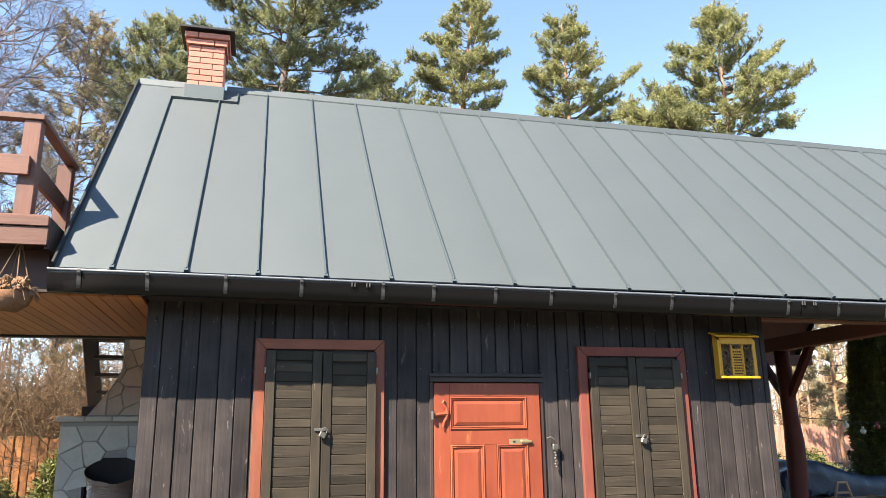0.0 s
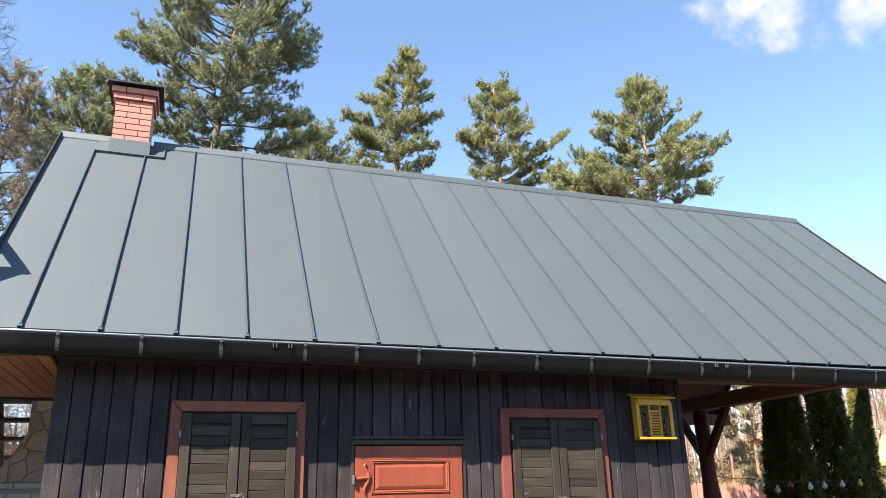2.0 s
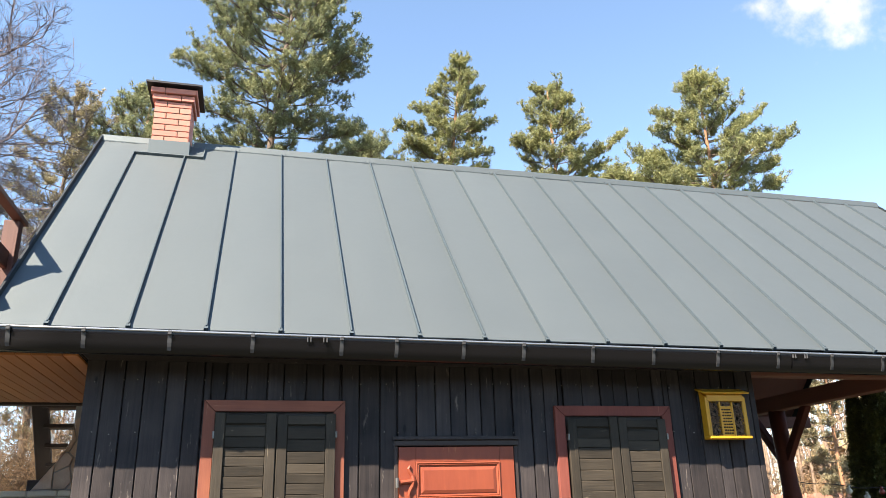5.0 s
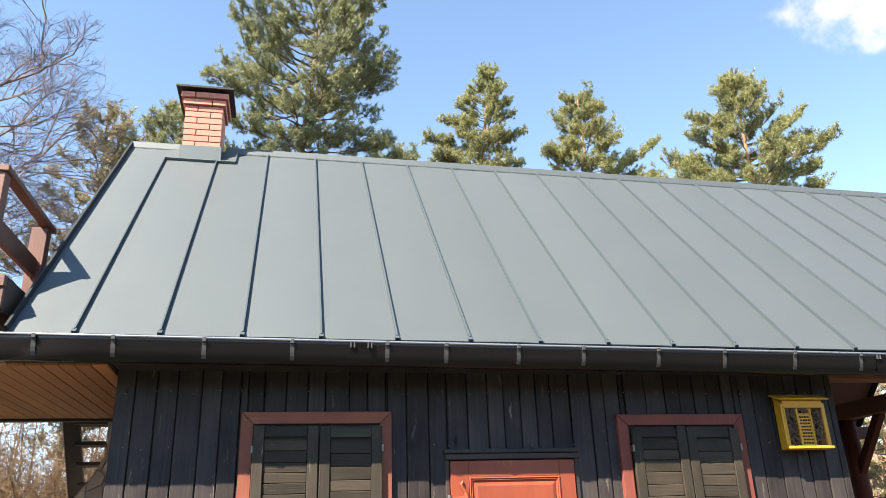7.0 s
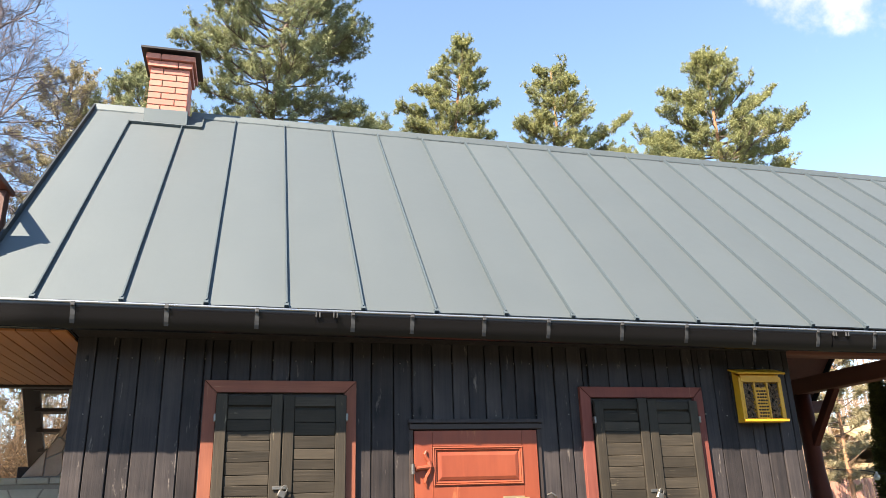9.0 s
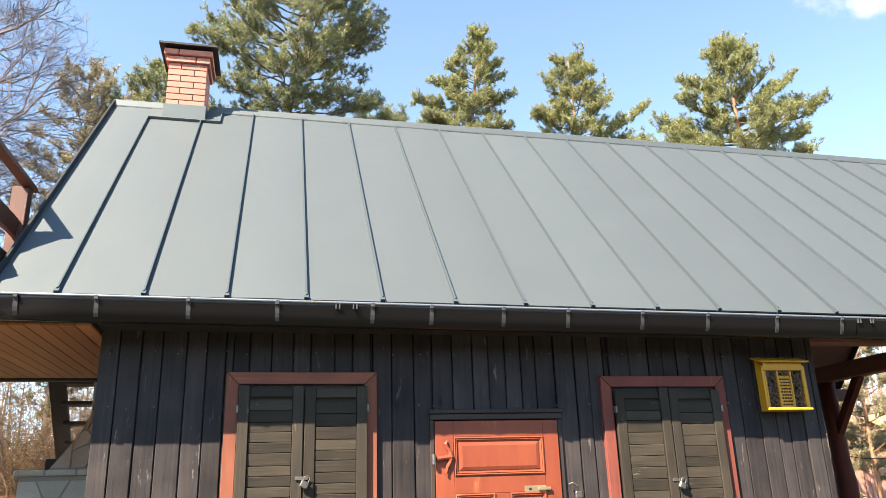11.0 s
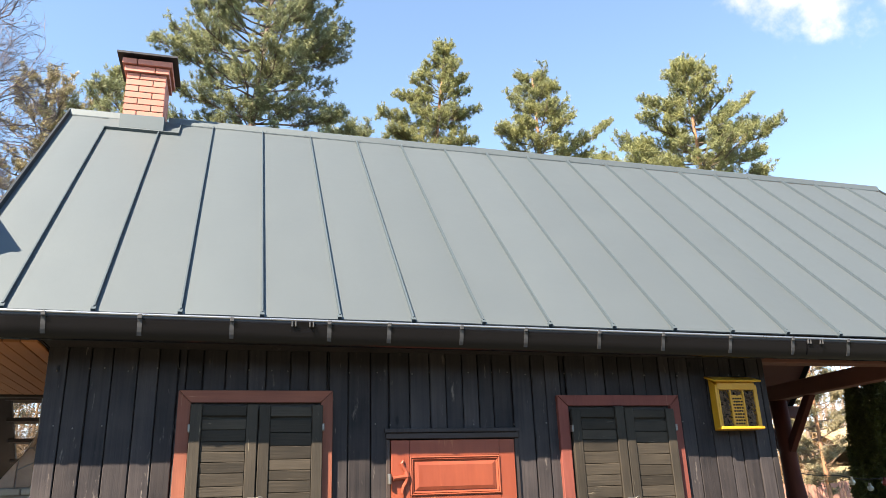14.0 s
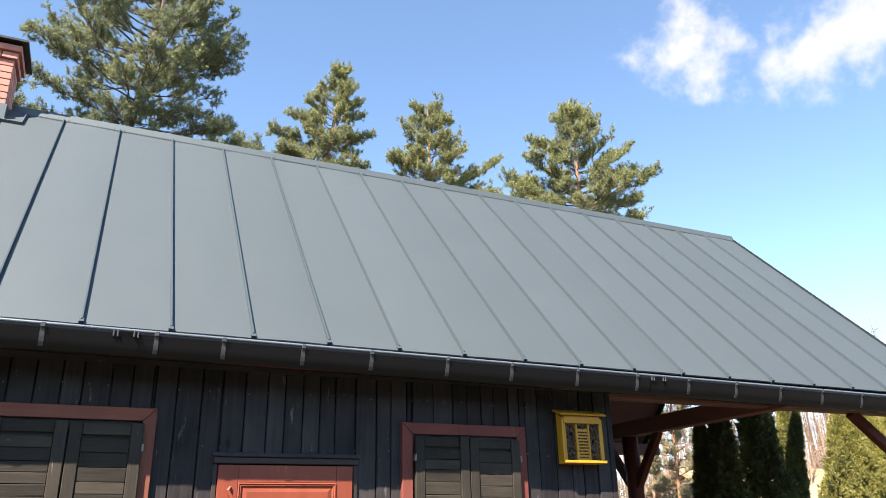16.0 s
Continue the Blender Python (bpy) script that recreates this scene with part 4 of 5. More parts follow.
def pine(at, height, base, radius, seed, label, top=0.35, belly=0.35, limbs=60, tuft=0.118, foliage=None, lean=(0, 0), thin=1.0, boughs=(), bark=None, trunk_r=0.2, bunch=3, bare=0.35):
    """A Scots pine: bent trunk, whorled limbs with side shoots, and brushes of needles at the shoot ends.
    boughs: single long limbs of (metres below the tip, bearing, reach, rise)."""
    rng = np.random.default_rng(seed)
    t = thing("pine_tree", at, label, "tree", "pines behind the shed")
    n = 12
    tp = [Vector((lean[0] * u * u + 0.12 * math.sin(3 * u + seed) * u, lean[1] * u * u + 0.1 * math.cos(4 * u + seed) * u, height * u)) for u in [i / n for i in range(n + 1)]]
    part("trunk", tube_bm(tp, [trunk_r * (1 - u) ** 0.8 + 0.02 for u in [i / n for i in range(n + 1)]], 9), bark or M_BARK_PINE, t, smooth=True)

    def spine(u):
        k = min(int(u * n), n - 1)
        return tp[k].lerp(tp[k + 1], u * n - k)
    wood = Soup()
    cs, ds = [], []
    u0 = base / height
    plan = []
    for i in range(limbs):
        h = ((i + rng.uniform(0, 1)) / limbs) ** 0.92
        # crown outline: narrow below, widest at the belly, closing to the top
        prof = (h / belly) ** 0.5 if h < belly else ((1 - h) / (1 - belly)) ** top
        ang = i * 2.39996 + rng.uniform(-0.5, 0.5)
        reach = radius * max(prof, 0.12) * rng.uniform(0.62, 1.08)
        plan.append((u0 + (0.985 - u0) * h, ang, reach, reach * (rng.uniform(0.0, 0.35) + 0.75 * h * h), 1.0))
    for below, ang, reach, rise in boughs:
        plan.append((1 - below / height, ang, reach, rise, 1.9))
    for u, ang, reach, rise, rich in plan:
        p = spine(u)
        q = p + Vector((math.cos(ang) * reach, math.sin(ang) * reach, rise))
        pts = bend(p, q, rng, -0.06 * reach)
        wood.tube(pts, 0.022 * (0.4 + reach * 0.55), 0.008, 5)
        shoots = int((6 + reach * 8) * thin * rich)
        for s in range(shoots):
            v = rng.uniform(bare, 1.0) if s else 1.0
            k = min(int(v * 4), 3)
            b = pts[k].lerp(pts[k + 1], v * 4 - k)
            d = (q - p).normalized()
            side = Vector((-d.y, d.x, 0)) * rng.choice((-1, 1))
            ln = (0.22 + 0.26 * reach * (1 - v * 0.6)) * rng.uniform(0.5, 1.15)
            e = b + (d * rng.uniform(0.3, 0.9) + side * rng.uniform(0.1, 0.9) + Vector((0, 0, rng.uniform(0.0, 0.75)))).normalized() * ln
            wood.tube([b, b.lerp(e, 0.5) + Vector((0, 0, -0.03 * ln)), e], 0.012, 0.005, 3)
            m = max(2, int(ln / 0.1))
            for w in range(m):
                x = b.lerp(e, 0.35 + 0.65 * (w + rng.uniform(0.1, 1.0)) / m) + Vector(rng.normal(size=3)) * 0.04
                dd = (e - b).normalized() + Vector((0, 0, rng.uniform(0.1, 0.7))) + Vector(rng.normal(size=3)) * 0.3
                cs.append(x[:])
                ds.append(dd.normalized()[:])
            # upright candles round the end of each shoot
            for w in range(bunch):
                x = e + Vector((rng.normal() * 0.075, rng.normal() * 0.075, rng.uniform(-0.04, 0.12)))
                cs.append(x[:])
                ds.append(((e - b).normalized() * 0.6 + Vector((0, 0, 0.8)) + Vector(rng.normal(size=3)) * 0.35).normalized()[:])
    wood.build("limb_wood", M_BARK, t)
    sv, sf = [], []
    needles(sv, sf, cs, ds, rng, 24, tuft, 0.017, 0.66)
    fast_mesh("crown", np.concatenate(sv), np.concatenate(sf), foliage or M_NEEDLE, t)
    return t


def grow(soup, p, d, length, r, depth, rng, spread, fork, up=0.12, shrink=0.72):
    """Recursive bare branches."""
    n = 4
    pts = [p]
    for i in range(n):
        d = (d + Vector(rng.normal(size=3)) * 0.13 + Vector((0, 0, up * 0.25))).normalized()
        pts.append(pts[-1] + d * length / n)
    soup.tube(pts, r, r * 0.6, 6 if r > 0.05 else (4 if r > 0.014 else 3))
    if depth == 0:
        return
    for k in range(fork):
        v = rng.uniform(0.35, 1.0) if k else 1.0
        j = min(int(v * n), n - 1)
        b = pts[j].lerp(pts[j + 1], v * n - j)
        e = (d + Vector(rng.normal(size=3)) * spread + Vector((0, 0, up))).normalized()
        grow(soup, b, e, length * shrink * rng.uniform(0.7, 1.1), max(r * (0.6 if k == 0 else 0.42), 0.0035), depth - 1, rng, spread, fork, up, shrink)


def bare_tree(at, height, seed, label, lean=(0, 0), depth=5, fork=4, spread=0.55, r=0.16, mat=None, bole=0.3):
    rng = np.random.default_rng(seed)
    t = thing("bare_tree", at, label, "tree")
    part("trunk", tube_bm([(0, 0, 0), (lean[0] * 0.1, lean[1] * 0.1, height * bole * 0.5), (lean[0] * 0.25, lean[1] * 0.25, height * bole)], [r, r * 0.85, r * 0.7], 9), M_BARK, t, smooth=True)
    s = Soup()
    top = Vector((lean[0] * 0.25, lean[1] * 0.25, height * bole * 0.97))
    for k in range(5):
        d = Vector((lean[0] * 0.2 + rng.normal() * 0.4, lean[1] * 0.2 + rng.normal() * 0.4, 1.0)).normalized()
        grow(s, top, d, height * 0.27, r * 0.5, depth, rng, spread, fork, 0.1, 0.7)
    s.build("branch_wood", mat or M_TWIG, t)
    return t


def shrub(at, size, seed, label, mat, stems=40, height=2.2, depth=3, fork=4, arch=0.3, r=0.014):
    rng = np.random.default_rng(seed)
    t = thing("shrub", at, label, "shrub")
    s, low = Soup(), Soup()
    for k in range(stems):
        p = Vector((rng.uniform(-1, 1) * size[0], rng.uniform(-1, 1) * size[1], 0))
        d = Vector((rng.normal() * arch, rng.normal() * arch, 1)).normalized()
        grow(s, p, d, height * rng.uniform(0.35, 0.6), r, depth, rng, 0.75, fork, 0.02, 0.72)
        low.tube([p - Vector((0, 0, 0.05)), p + d * height * 0.1, p + d * height * 0.2], r * 1.6, r, 5)
    s.build("twig_wood", mat, t)
    low.build("stem", M_BARK, t)
    return t


def thuja(at, height, radius, seed, label, tip, foliage):
    """A columnar conifer of flat upright sprays."""
    rng = np.random.default_rng(seed)
    t = thing("thuja", at, label, "conifer", "row of thujas")
    part("trunk", tube_bm([(0, 0, 0), (0, 0, height * 0.9)], [0.07, 0.015], 7), M_BARK, t)
    n = int(14000 * height * (radius + 0.06) / 1.8)
    h = rng.uniform(0, 1, n) ** 0.9
    ang = rng.uniform(0, math.tau, n)
    lump = 1 + 0.16 * np.sin(ang * 3 + h * 9 + seed) + 0.12 * np.sin(ang * 7 - h * 23) + 0.1 * np.sin(ang * 5 + h * 41 + seed)
    prof = np.minimum(1.0, 0.7 + h * 1.5) * (2.15 - 1.45 * np.minimum(h, 0.8)) * np.clip((1 - h) / 0.45, 0, 1) ** 0.6
    rad = radius * (prof * lump * rng.uniform(0.6, 1.05, n) + 0.03)
    c = np.stack((np.cos(ang) * rad + tip * h * h, np.sin(ang) * rad, 0.1 + h * (height - 0.1)), axis=1)
    d = np.stack((np.cos(ang) * 0.45, np.sin(ang) * 0.45, np.ones(n)), axis=1)
    d /= np.linalg.norm(d, axis=1, keepdims=True)
    sv, sf = [], []
    needles(sv, sf, c, d, rng, 14, 0.055, 0.017, 0.62)
    fast_mesh("crown", np.concatenate(sv), np.concatenate(sf), foliage, t)
    return t


PINES = [
    # at, height, crown base, radius, seed, options; bearing 0 points along x
    dict(at=(1.5, 16.5, 0), height=19.5, base=11.6, radius=2.9, seed=11, label="tall broad Scots pine with grey-green needles", thin=0.8, limbs=96, belly=0.5, top=0.36, lean=(1.0, 0), foliage=M_NEEDLE_DARK, trunk_r=0.2, bunch=4, bark=M_BARK,
         boughs=((7.2, 3.0, 2.2, 0.5), (6.6, 0.1, 2.8, 0.6), (7.3, -0.1, 3.0, 0.4), (6.4, 3.4, 2.6, 0.5), (5.2, 3.3, 3.0, 0.9), (4.6, -0.2, 2.7, 0.9))),
    dict(at=(8.5, 22.0, 0), height=20.6, base=12.4, radius=2.15, seed=12, label="slender Scots pine with dense green crown", limbs=78, belly=0.3, top=0.8, lean=(1.5, 0),
         boughs=((4.6, 3.0, 2.3, 0.9), (4.0, 0.1, 1.8, 0.9), (5.4, 3.5, 2.0, 0.5), (3.2, 2.9, 1.7, 0.6), (2.4, 0.0, 1.0, 0.6))),
    dict(at=(13.2, 20.0, 0), height=18.15, base=12.8, radius=1.6, seed=13, label="Scots pine with orange bark and a long low limb", limbs=58, belly=0.35, top=0.45, trunk_r=0.15,
         boughs=((4.6, -0.1, 2.9, 2.4), (4.4, 0.15, 2.2, 1.0), (4.9, -0.3, 2.4, 0.8), (3.4, 3.1, 1.5, 0.7))),
    dict(at=(15.3, 13.0, 0), height=14.7, base=9.2, radius=1.5, seed=14, label="broad Scots pine with yellow-green needles", limbs=64, belly=0.3, top=0.5, trunk_r=0.12, lean=(0.25, 0), thin=0.85,
         boughs=((4.4, 3.0, 3.2, 0.6), (4.1, 2.7, 2.8, 0.5), (4.6, 3.4, 2.9, 0.4), (4.0, 3.2, 2.4, 0.5), (3.6, 2.9, 2.3, 0.6), (2.2, 2.9, 1.35, 0.7), (3.1, 3.3, 1.8, 0.7), (4.9, 2.6, 3.0, 0.5), (4.8, 3.1, 3.3, 0.3),
                 (2.9, 0.1, 2.4, 1.0), (3.2, -0.2, 2.6, 0.9), (3.7, 0.2, 2.6, 0.8), (2.4, 0.0, 2.0, 1.1), (4.2, -0.1, 2.1, 0.3))),
    dict(at=(-1.45, 15.0, 0), height=13.3, base=8.6, radius=1.7, seed=15, label="young Scots pine with dark needles", limbs=54, foliage=M_NEEDLE_DARK, belly=0.3, top=0.6, boughs=((2.2, 3.0, 1.9, 0.8),)),
    dict(at=(-3.6, 15.5, 0), height=13.2, base=3.0, radius=2.2, seed=16, label="pine with brown-tinged thinning needles", limbs=80, foliage=M_NEEDLE_BROWN, belly=0.4, top=0.5, thin=0.6, bark=M_BARK, trunk_r=0.1),
    dict(at=(6.5, 26.0, 0), height=17.75, base=13.0, radius=3.0, seed=17, label="distant Scots pine showing over the ridge", limbs=60, foliage=M_NEEDLE_DARK, belly=0.3, top=0.5),
    dict(at=(25.0, 21.0, 0), height=9.0, base=1.2, radius=1.7, seed=18, label="pine with golden-brown needles beside the fence", limbs=60, foliage=M_NEEDLE_BROWN, belly=0.3, top=0.6, trunk_r=0.08),
]
for spec in PINES:
    pine(**spec)

def spreading_tree(at, height, seed, label, mains=16):
    """A leafless tree with long arching boughs all round its stem."""
    rng = np.random.default_rng(seed)
    t = thing("bare_tree", at, label, "tree")
    stem = [Vector((0.12 * math.sin(u * 5), 0.1 * math.cos(u * 4), height * u)) for u in [k / 8 for k in range(9)]]
    part("trunk", tube_bm(stem, [0.16 * (1 - 0.85 * k / 8) for k in range(9)], 9), M_BARK, t, smooth=True)
    for k in range(mains):
        u = 0.3 + 0.68 * k / mains
        p = stem[int(u * 8)].lerp(stem[min(int(u * 8) + 1, 8)], u * 8 - int(u * 8))
        a = k * 2.4 + rng.uniform(-0.4, 0.4)
        d = Vector((math.cos(a), math.sin(a), rng.uniform(0.35, 0.9))).normalized()
        s = Soup()
        grow(s, p, d, height * 0.2 * rng.uniform(0.8, 1.15) * (1.15 - 0.5 * u), 0.045, 4, rng, 0.5, 5, 0.06, 0.68)
        s.build("bough", M_TWIG, t)
    return t


spreading_tree((-4.6, 9.5, 0), 11.5, 31, "leafless tree with fine grey-brown twigs")
spreading_tree((-6.4, 14.0, 0), 13.5, 33, "tall leafless tree with dense fine twigs", mains=18)
shrub((-4.0, 12.0, 0), (3.4, 1.8), 41, "tangle of dry leafless shrubs", M_SHRUB, stems=260, height=3.8, depth=3, r=0.018)

THUJAS = [
    # x, y, height, radius, lean of the tip
    (9.95, 3.25, 2.92, 0.15, -0.03), (10.06, 3.0, 4.2, 0.125, 0.0), (10.76, 3.0, 4.4, 0.19, 0.0), (11.1, 3.0, 3.0, 0.14, 0.5),
    (12.85, 4.4, 4.1, 0.13, 0.1), (15.1, 5.0, 3.55, 0.42, 0.0), (16.0, 5.2, 3.7, 0.42, 0.1), (16.9, 5.3, 3.6, 0.42, 0.0)]
# from the fifth on they take the colour with sunlight in it
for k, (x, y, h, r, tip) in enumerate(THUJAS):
    thuja((x, y, 0), h, r, 50 + k, "tall dark green columnar thuja" if k < 5 else "broad sunlit yellow-green thuja", tip, M_THUJA if k < 4 else M_THUJA_SUNLIT)


# ---- things on and round the shed ----
def insect_hotel():
    t = thing("insect_hotel", (5.605, -0.006, 1.908), "bright yellow wooden insect hotel hung on the boards", "insect hotel")
    hw, d, h = 0.178, 0.09, 0.36
    part("back_panel", boxed((-hw, -0.016, 0.0), (hw, -0.001, h + 0.035), 0.002), M_YELLOW, t)
    for s in (-1, 1):
        bm = bmesh.new()
        prof = ((-0.016, 0.022), (-d, 0.022), (-d, h - 0.03), (-0.016, h + 0.03))
        v = [[bm.verts.new((s * hw + dx, y, z)) for y, z in prof] for dx in (-0.009, 0.009)]
        bm.faces.new(v[0])
        bm.faces.new(v[1][::-1])
        for k in range(4):
            bm.faces.new((v[0][k], v[1][k], v[1][(k + 1) % 4], v[0][(k + 1) % 4]))
        bmesh.ops.recalc_face_normals(bm, faces=bm.faces)
        part("side_panel", bm, M_YELLOW, t)
    part("floor_board", boxed((-hw - 0.012, -d - 0.026, 0.0), (hw + 0.012, -0.017, 0.021), 0.003), M_YELLOW, t)
    m = pose(0, -0.001, h + 0.04, 20, 0, 0)
    part("roof_board", boxed((-hw - 0.035, -d - 0.04, 0.0), (hw + 0.035, 0.0, 0.014), 0.003, m), M_YELLOW, t)
    part("front_rail", boxed((-hw + 0.01, -d - 0.004, h - 0.06), (hw - 0.01, -d + 0.012, h - 0.004), 0.002), M_YELLOW, t)
    for x in (-hw + 0.016, -0.056, 0.056, hw - 0.016):
        part("divider", boxed((x - 0.0075, -d - 0.003, 0.023), (x + 0.0075, -0.02, h - 0.062), 0.002), M_YELLOW, t)
    # drilled middle board
    mid = part("drilled_board", boxed((-0.048, -d + 0.003, 0.024), (0.048, -d + 0.03, h - 0.1), 0.002), M_YELLOW, t)
    bm = bmesh.new()
    box(bm, (-0.0085, -0.002, -0.0065), (0.0085, 0.002, 0.0065), 0.0035)
    me = mesh_of("hole", bm, M_HOLE)
    for r in range(9):
        for c in range(4):
            share("hole", me, mid, pose(-0.035 + 0.0215 * c + (0.006 if r % 2 else 0), -d + 0.0025, 0.044 + 0.0235 * r))
    # packed cones and twigs
    rng = random.Random(12)
    for a, b, z0, z1 in ((-hw + 0.026, -0.066, 0.024, h - 0.066), (0.066, hw - 0.026, 0.024, h - 0.066), (-0.046, 0.046, h - 0.098, h - 0.066)):
        s = Soup()
        for k in range(int((b - a) * (z1 - z0) * 9000)):
            x, z, y = rng.uniform(a, b), rng.uniform(z0, z1), -d + rng.uniform(0.004, 0.03)
            dd = Vector((rng.uniform(-1, 1), rng.uniform(-0.4, 0.4), rng.uniform(-1, 1))).normalized() * 0.014
            p = Vector((x, y, z))
            s.tube([p - dd, p, p + dd], 0.004, 0.003, 4)
        tagged(s.build("cone_filling", M_TWIGS, t), "brown packing of cones and twigs")
        part("filling_back", boxed((a, -0.05, z0), (b, -0.02, z1)), M_HOLE, t)


insect_hotel()


def hanging_basket():
    cx, cy, cz = -0.12, -0.30, 2.42
    t = thing("hanging_basket", (cx, cy, cz), "hanging fibre basket of dried flowers on jute cords", "hanging basket")
    bm = bmesh.new()
    bmesh.ops.create_uvsphere(bm, u_segments=20, v_segments=12, radius=0.13)
    bmesh.ops.delete(bm, geom=[v for v in bm.verts if v.co.z > 0.045], context="VERTS")
    for v in bm.verts:
        v.co += v.co.normalized() * noise.noise(v.co * 22) * 0.018
        v.co.z *= 0.8
    part("basket", bm, M_BASKET, t, smooth=True)
    hook = Vector((-0.02, 0.14, 0.45))
    for k in range(4):
        a = k * math.tau / 4 + 0.5
        p = Vector((math.cos(a) * 0.125, math.sin(a) * 0.125, 0.03))
        part("cord", tube_bm([p, p.lerp(hook, 0.5) + Vector((0, 0, -0.012)), hook], 0.0045, 6), M_ROPE, t)
    part("hook", tube_bm([hook + Vector((0, 0.035, 0.0)), hook, hook + Vector((0, -0.01, -0.015))], 0.005, 6), M_STEEL, t)
    rng = random.Random(2)
    for k in range(26):
        a, r = rng.uniform(0, math.tau), rng.uniform(0.0, 0.15)
        bm = bmesh.new()
        bmesh.ops.create_icosphere(bm, subdivisions=3, radius=rng.uniform(0.02, 0.04))
        off = Vector((k, k * 0.7, 0))
        for v in bm.verts:
            v.co *= 1 + 0.5 * noise.noise(v.co * 45 + off) + 0.35 * noise.noise(v.co * 110 + off)
        bmesh.ops.translate(bm, verts=bm.verts, vec=(math.cos(a) * r, math.sin(a) * r, 0.06 + rng.uniform(-0.04, 0.045) - 0.25 * max(0, r - 0.1)))
        part("dried_flower", bm, M_DRIED, t)
    # loose strands
    for k in range(18):
        a = rng.uniform(0, math.tau)
        p = Vector((math.cos(a) * 0.1, math.sin(a) * 0.1, 0.04))
        q = p + Vector((math.cos(a) * 0.08, math.sin(a) * 0.08, rng.uniform(-0.1, 0.04)))
        part("stem", tube_bm([p, p.lerp(q, 0.5) + Vector((0, 0, 0.03)), q], [0.003, 0.003, 0.002], 4), M_DRIED, t)


hanging_basket()


# ---- stone barbecue ----
def clip(poly, nx, nz, d):
    """Keeps the side of a convex outline where nx*u + nz*z is below d."""
    out = []
    for k, p in enumerate(poly):
        q = poly[(k + 1) % len(poly)]
        a, b = nx * p[0] + nz * p[1] - d, nx * q[0] + nz * q[1] - d
        if a <= 0:
            out.append(p)
        if (a < 0 < b) or (b < 0 < a):
            f = a / (a - b)
            out.append((p[0] + (q[0] - p[0]) * f, p[1] + (q[1] - p[1]) * f))
    return out


def crazy_paving(u0, u1, z0, z1, step, rng, joint=0.003):
    """Irregular many-sided stones that fit together with narrow joints."""
    sites = []
    rows, cols = max(1, round((z1 - z0) / step)), max(1, round((u1 - u0) / step))
    for r in range(rows):
        for c in range(cols):
            sites.append((u0 + (c + 0.5 + rng.uniform(-0.42, 0.42)) * (u1 - u0) / cols, z0 + (r + 0.5 + rng.uniform(-0.42, 0.42)) * (z1 - z0) / rows))
    for s in sites:
        poly = [(u0, z0), (u1, z0), (u1, z1), (u0, z1)]
        for o in sites:
            if o is not s and poly:
                nx, nz = o[0] - s[0], o[1] - s[1]
                ln = math.hypot(nx, nz)
                nx, nz = nx / ln, nz / ln
                poly = clip(poly, nx, nz, nx * (s[0] + o[0]) / 2 + nz * (s[1] + o[1]) / 2 - joint)
        if len(poly) > 2:
            yield s, poly


def stone_bm(quad, y, depth, rng):
    bm = bmesh.new()
    c = Vector((sum(p[0] for p in quad) / len(quad), 0, sum(p[1] for p in quad) / len(quad)))
    front, back = [], []
    for u, z in quad:
        p = Vector((u, 0, z))
        back.append(bm.verts.new((u, y + 0.02, z)))
        q = p + (c - p).normalized() * 0.006
        front.append(bm.verts.new((q.x, y - depth + rng.uniform(-0.006, 0.006), q.z)))
    bm.faces.new(front)
    n = len(quad)
    for k in range(n):
        bm.faces.new((back[k], back[(k + 1) % n], front[(k + 1) % n], front[k]))
    bmesh.ops.recalc_face_normals(bm, faces=bm.faces)
    return bm


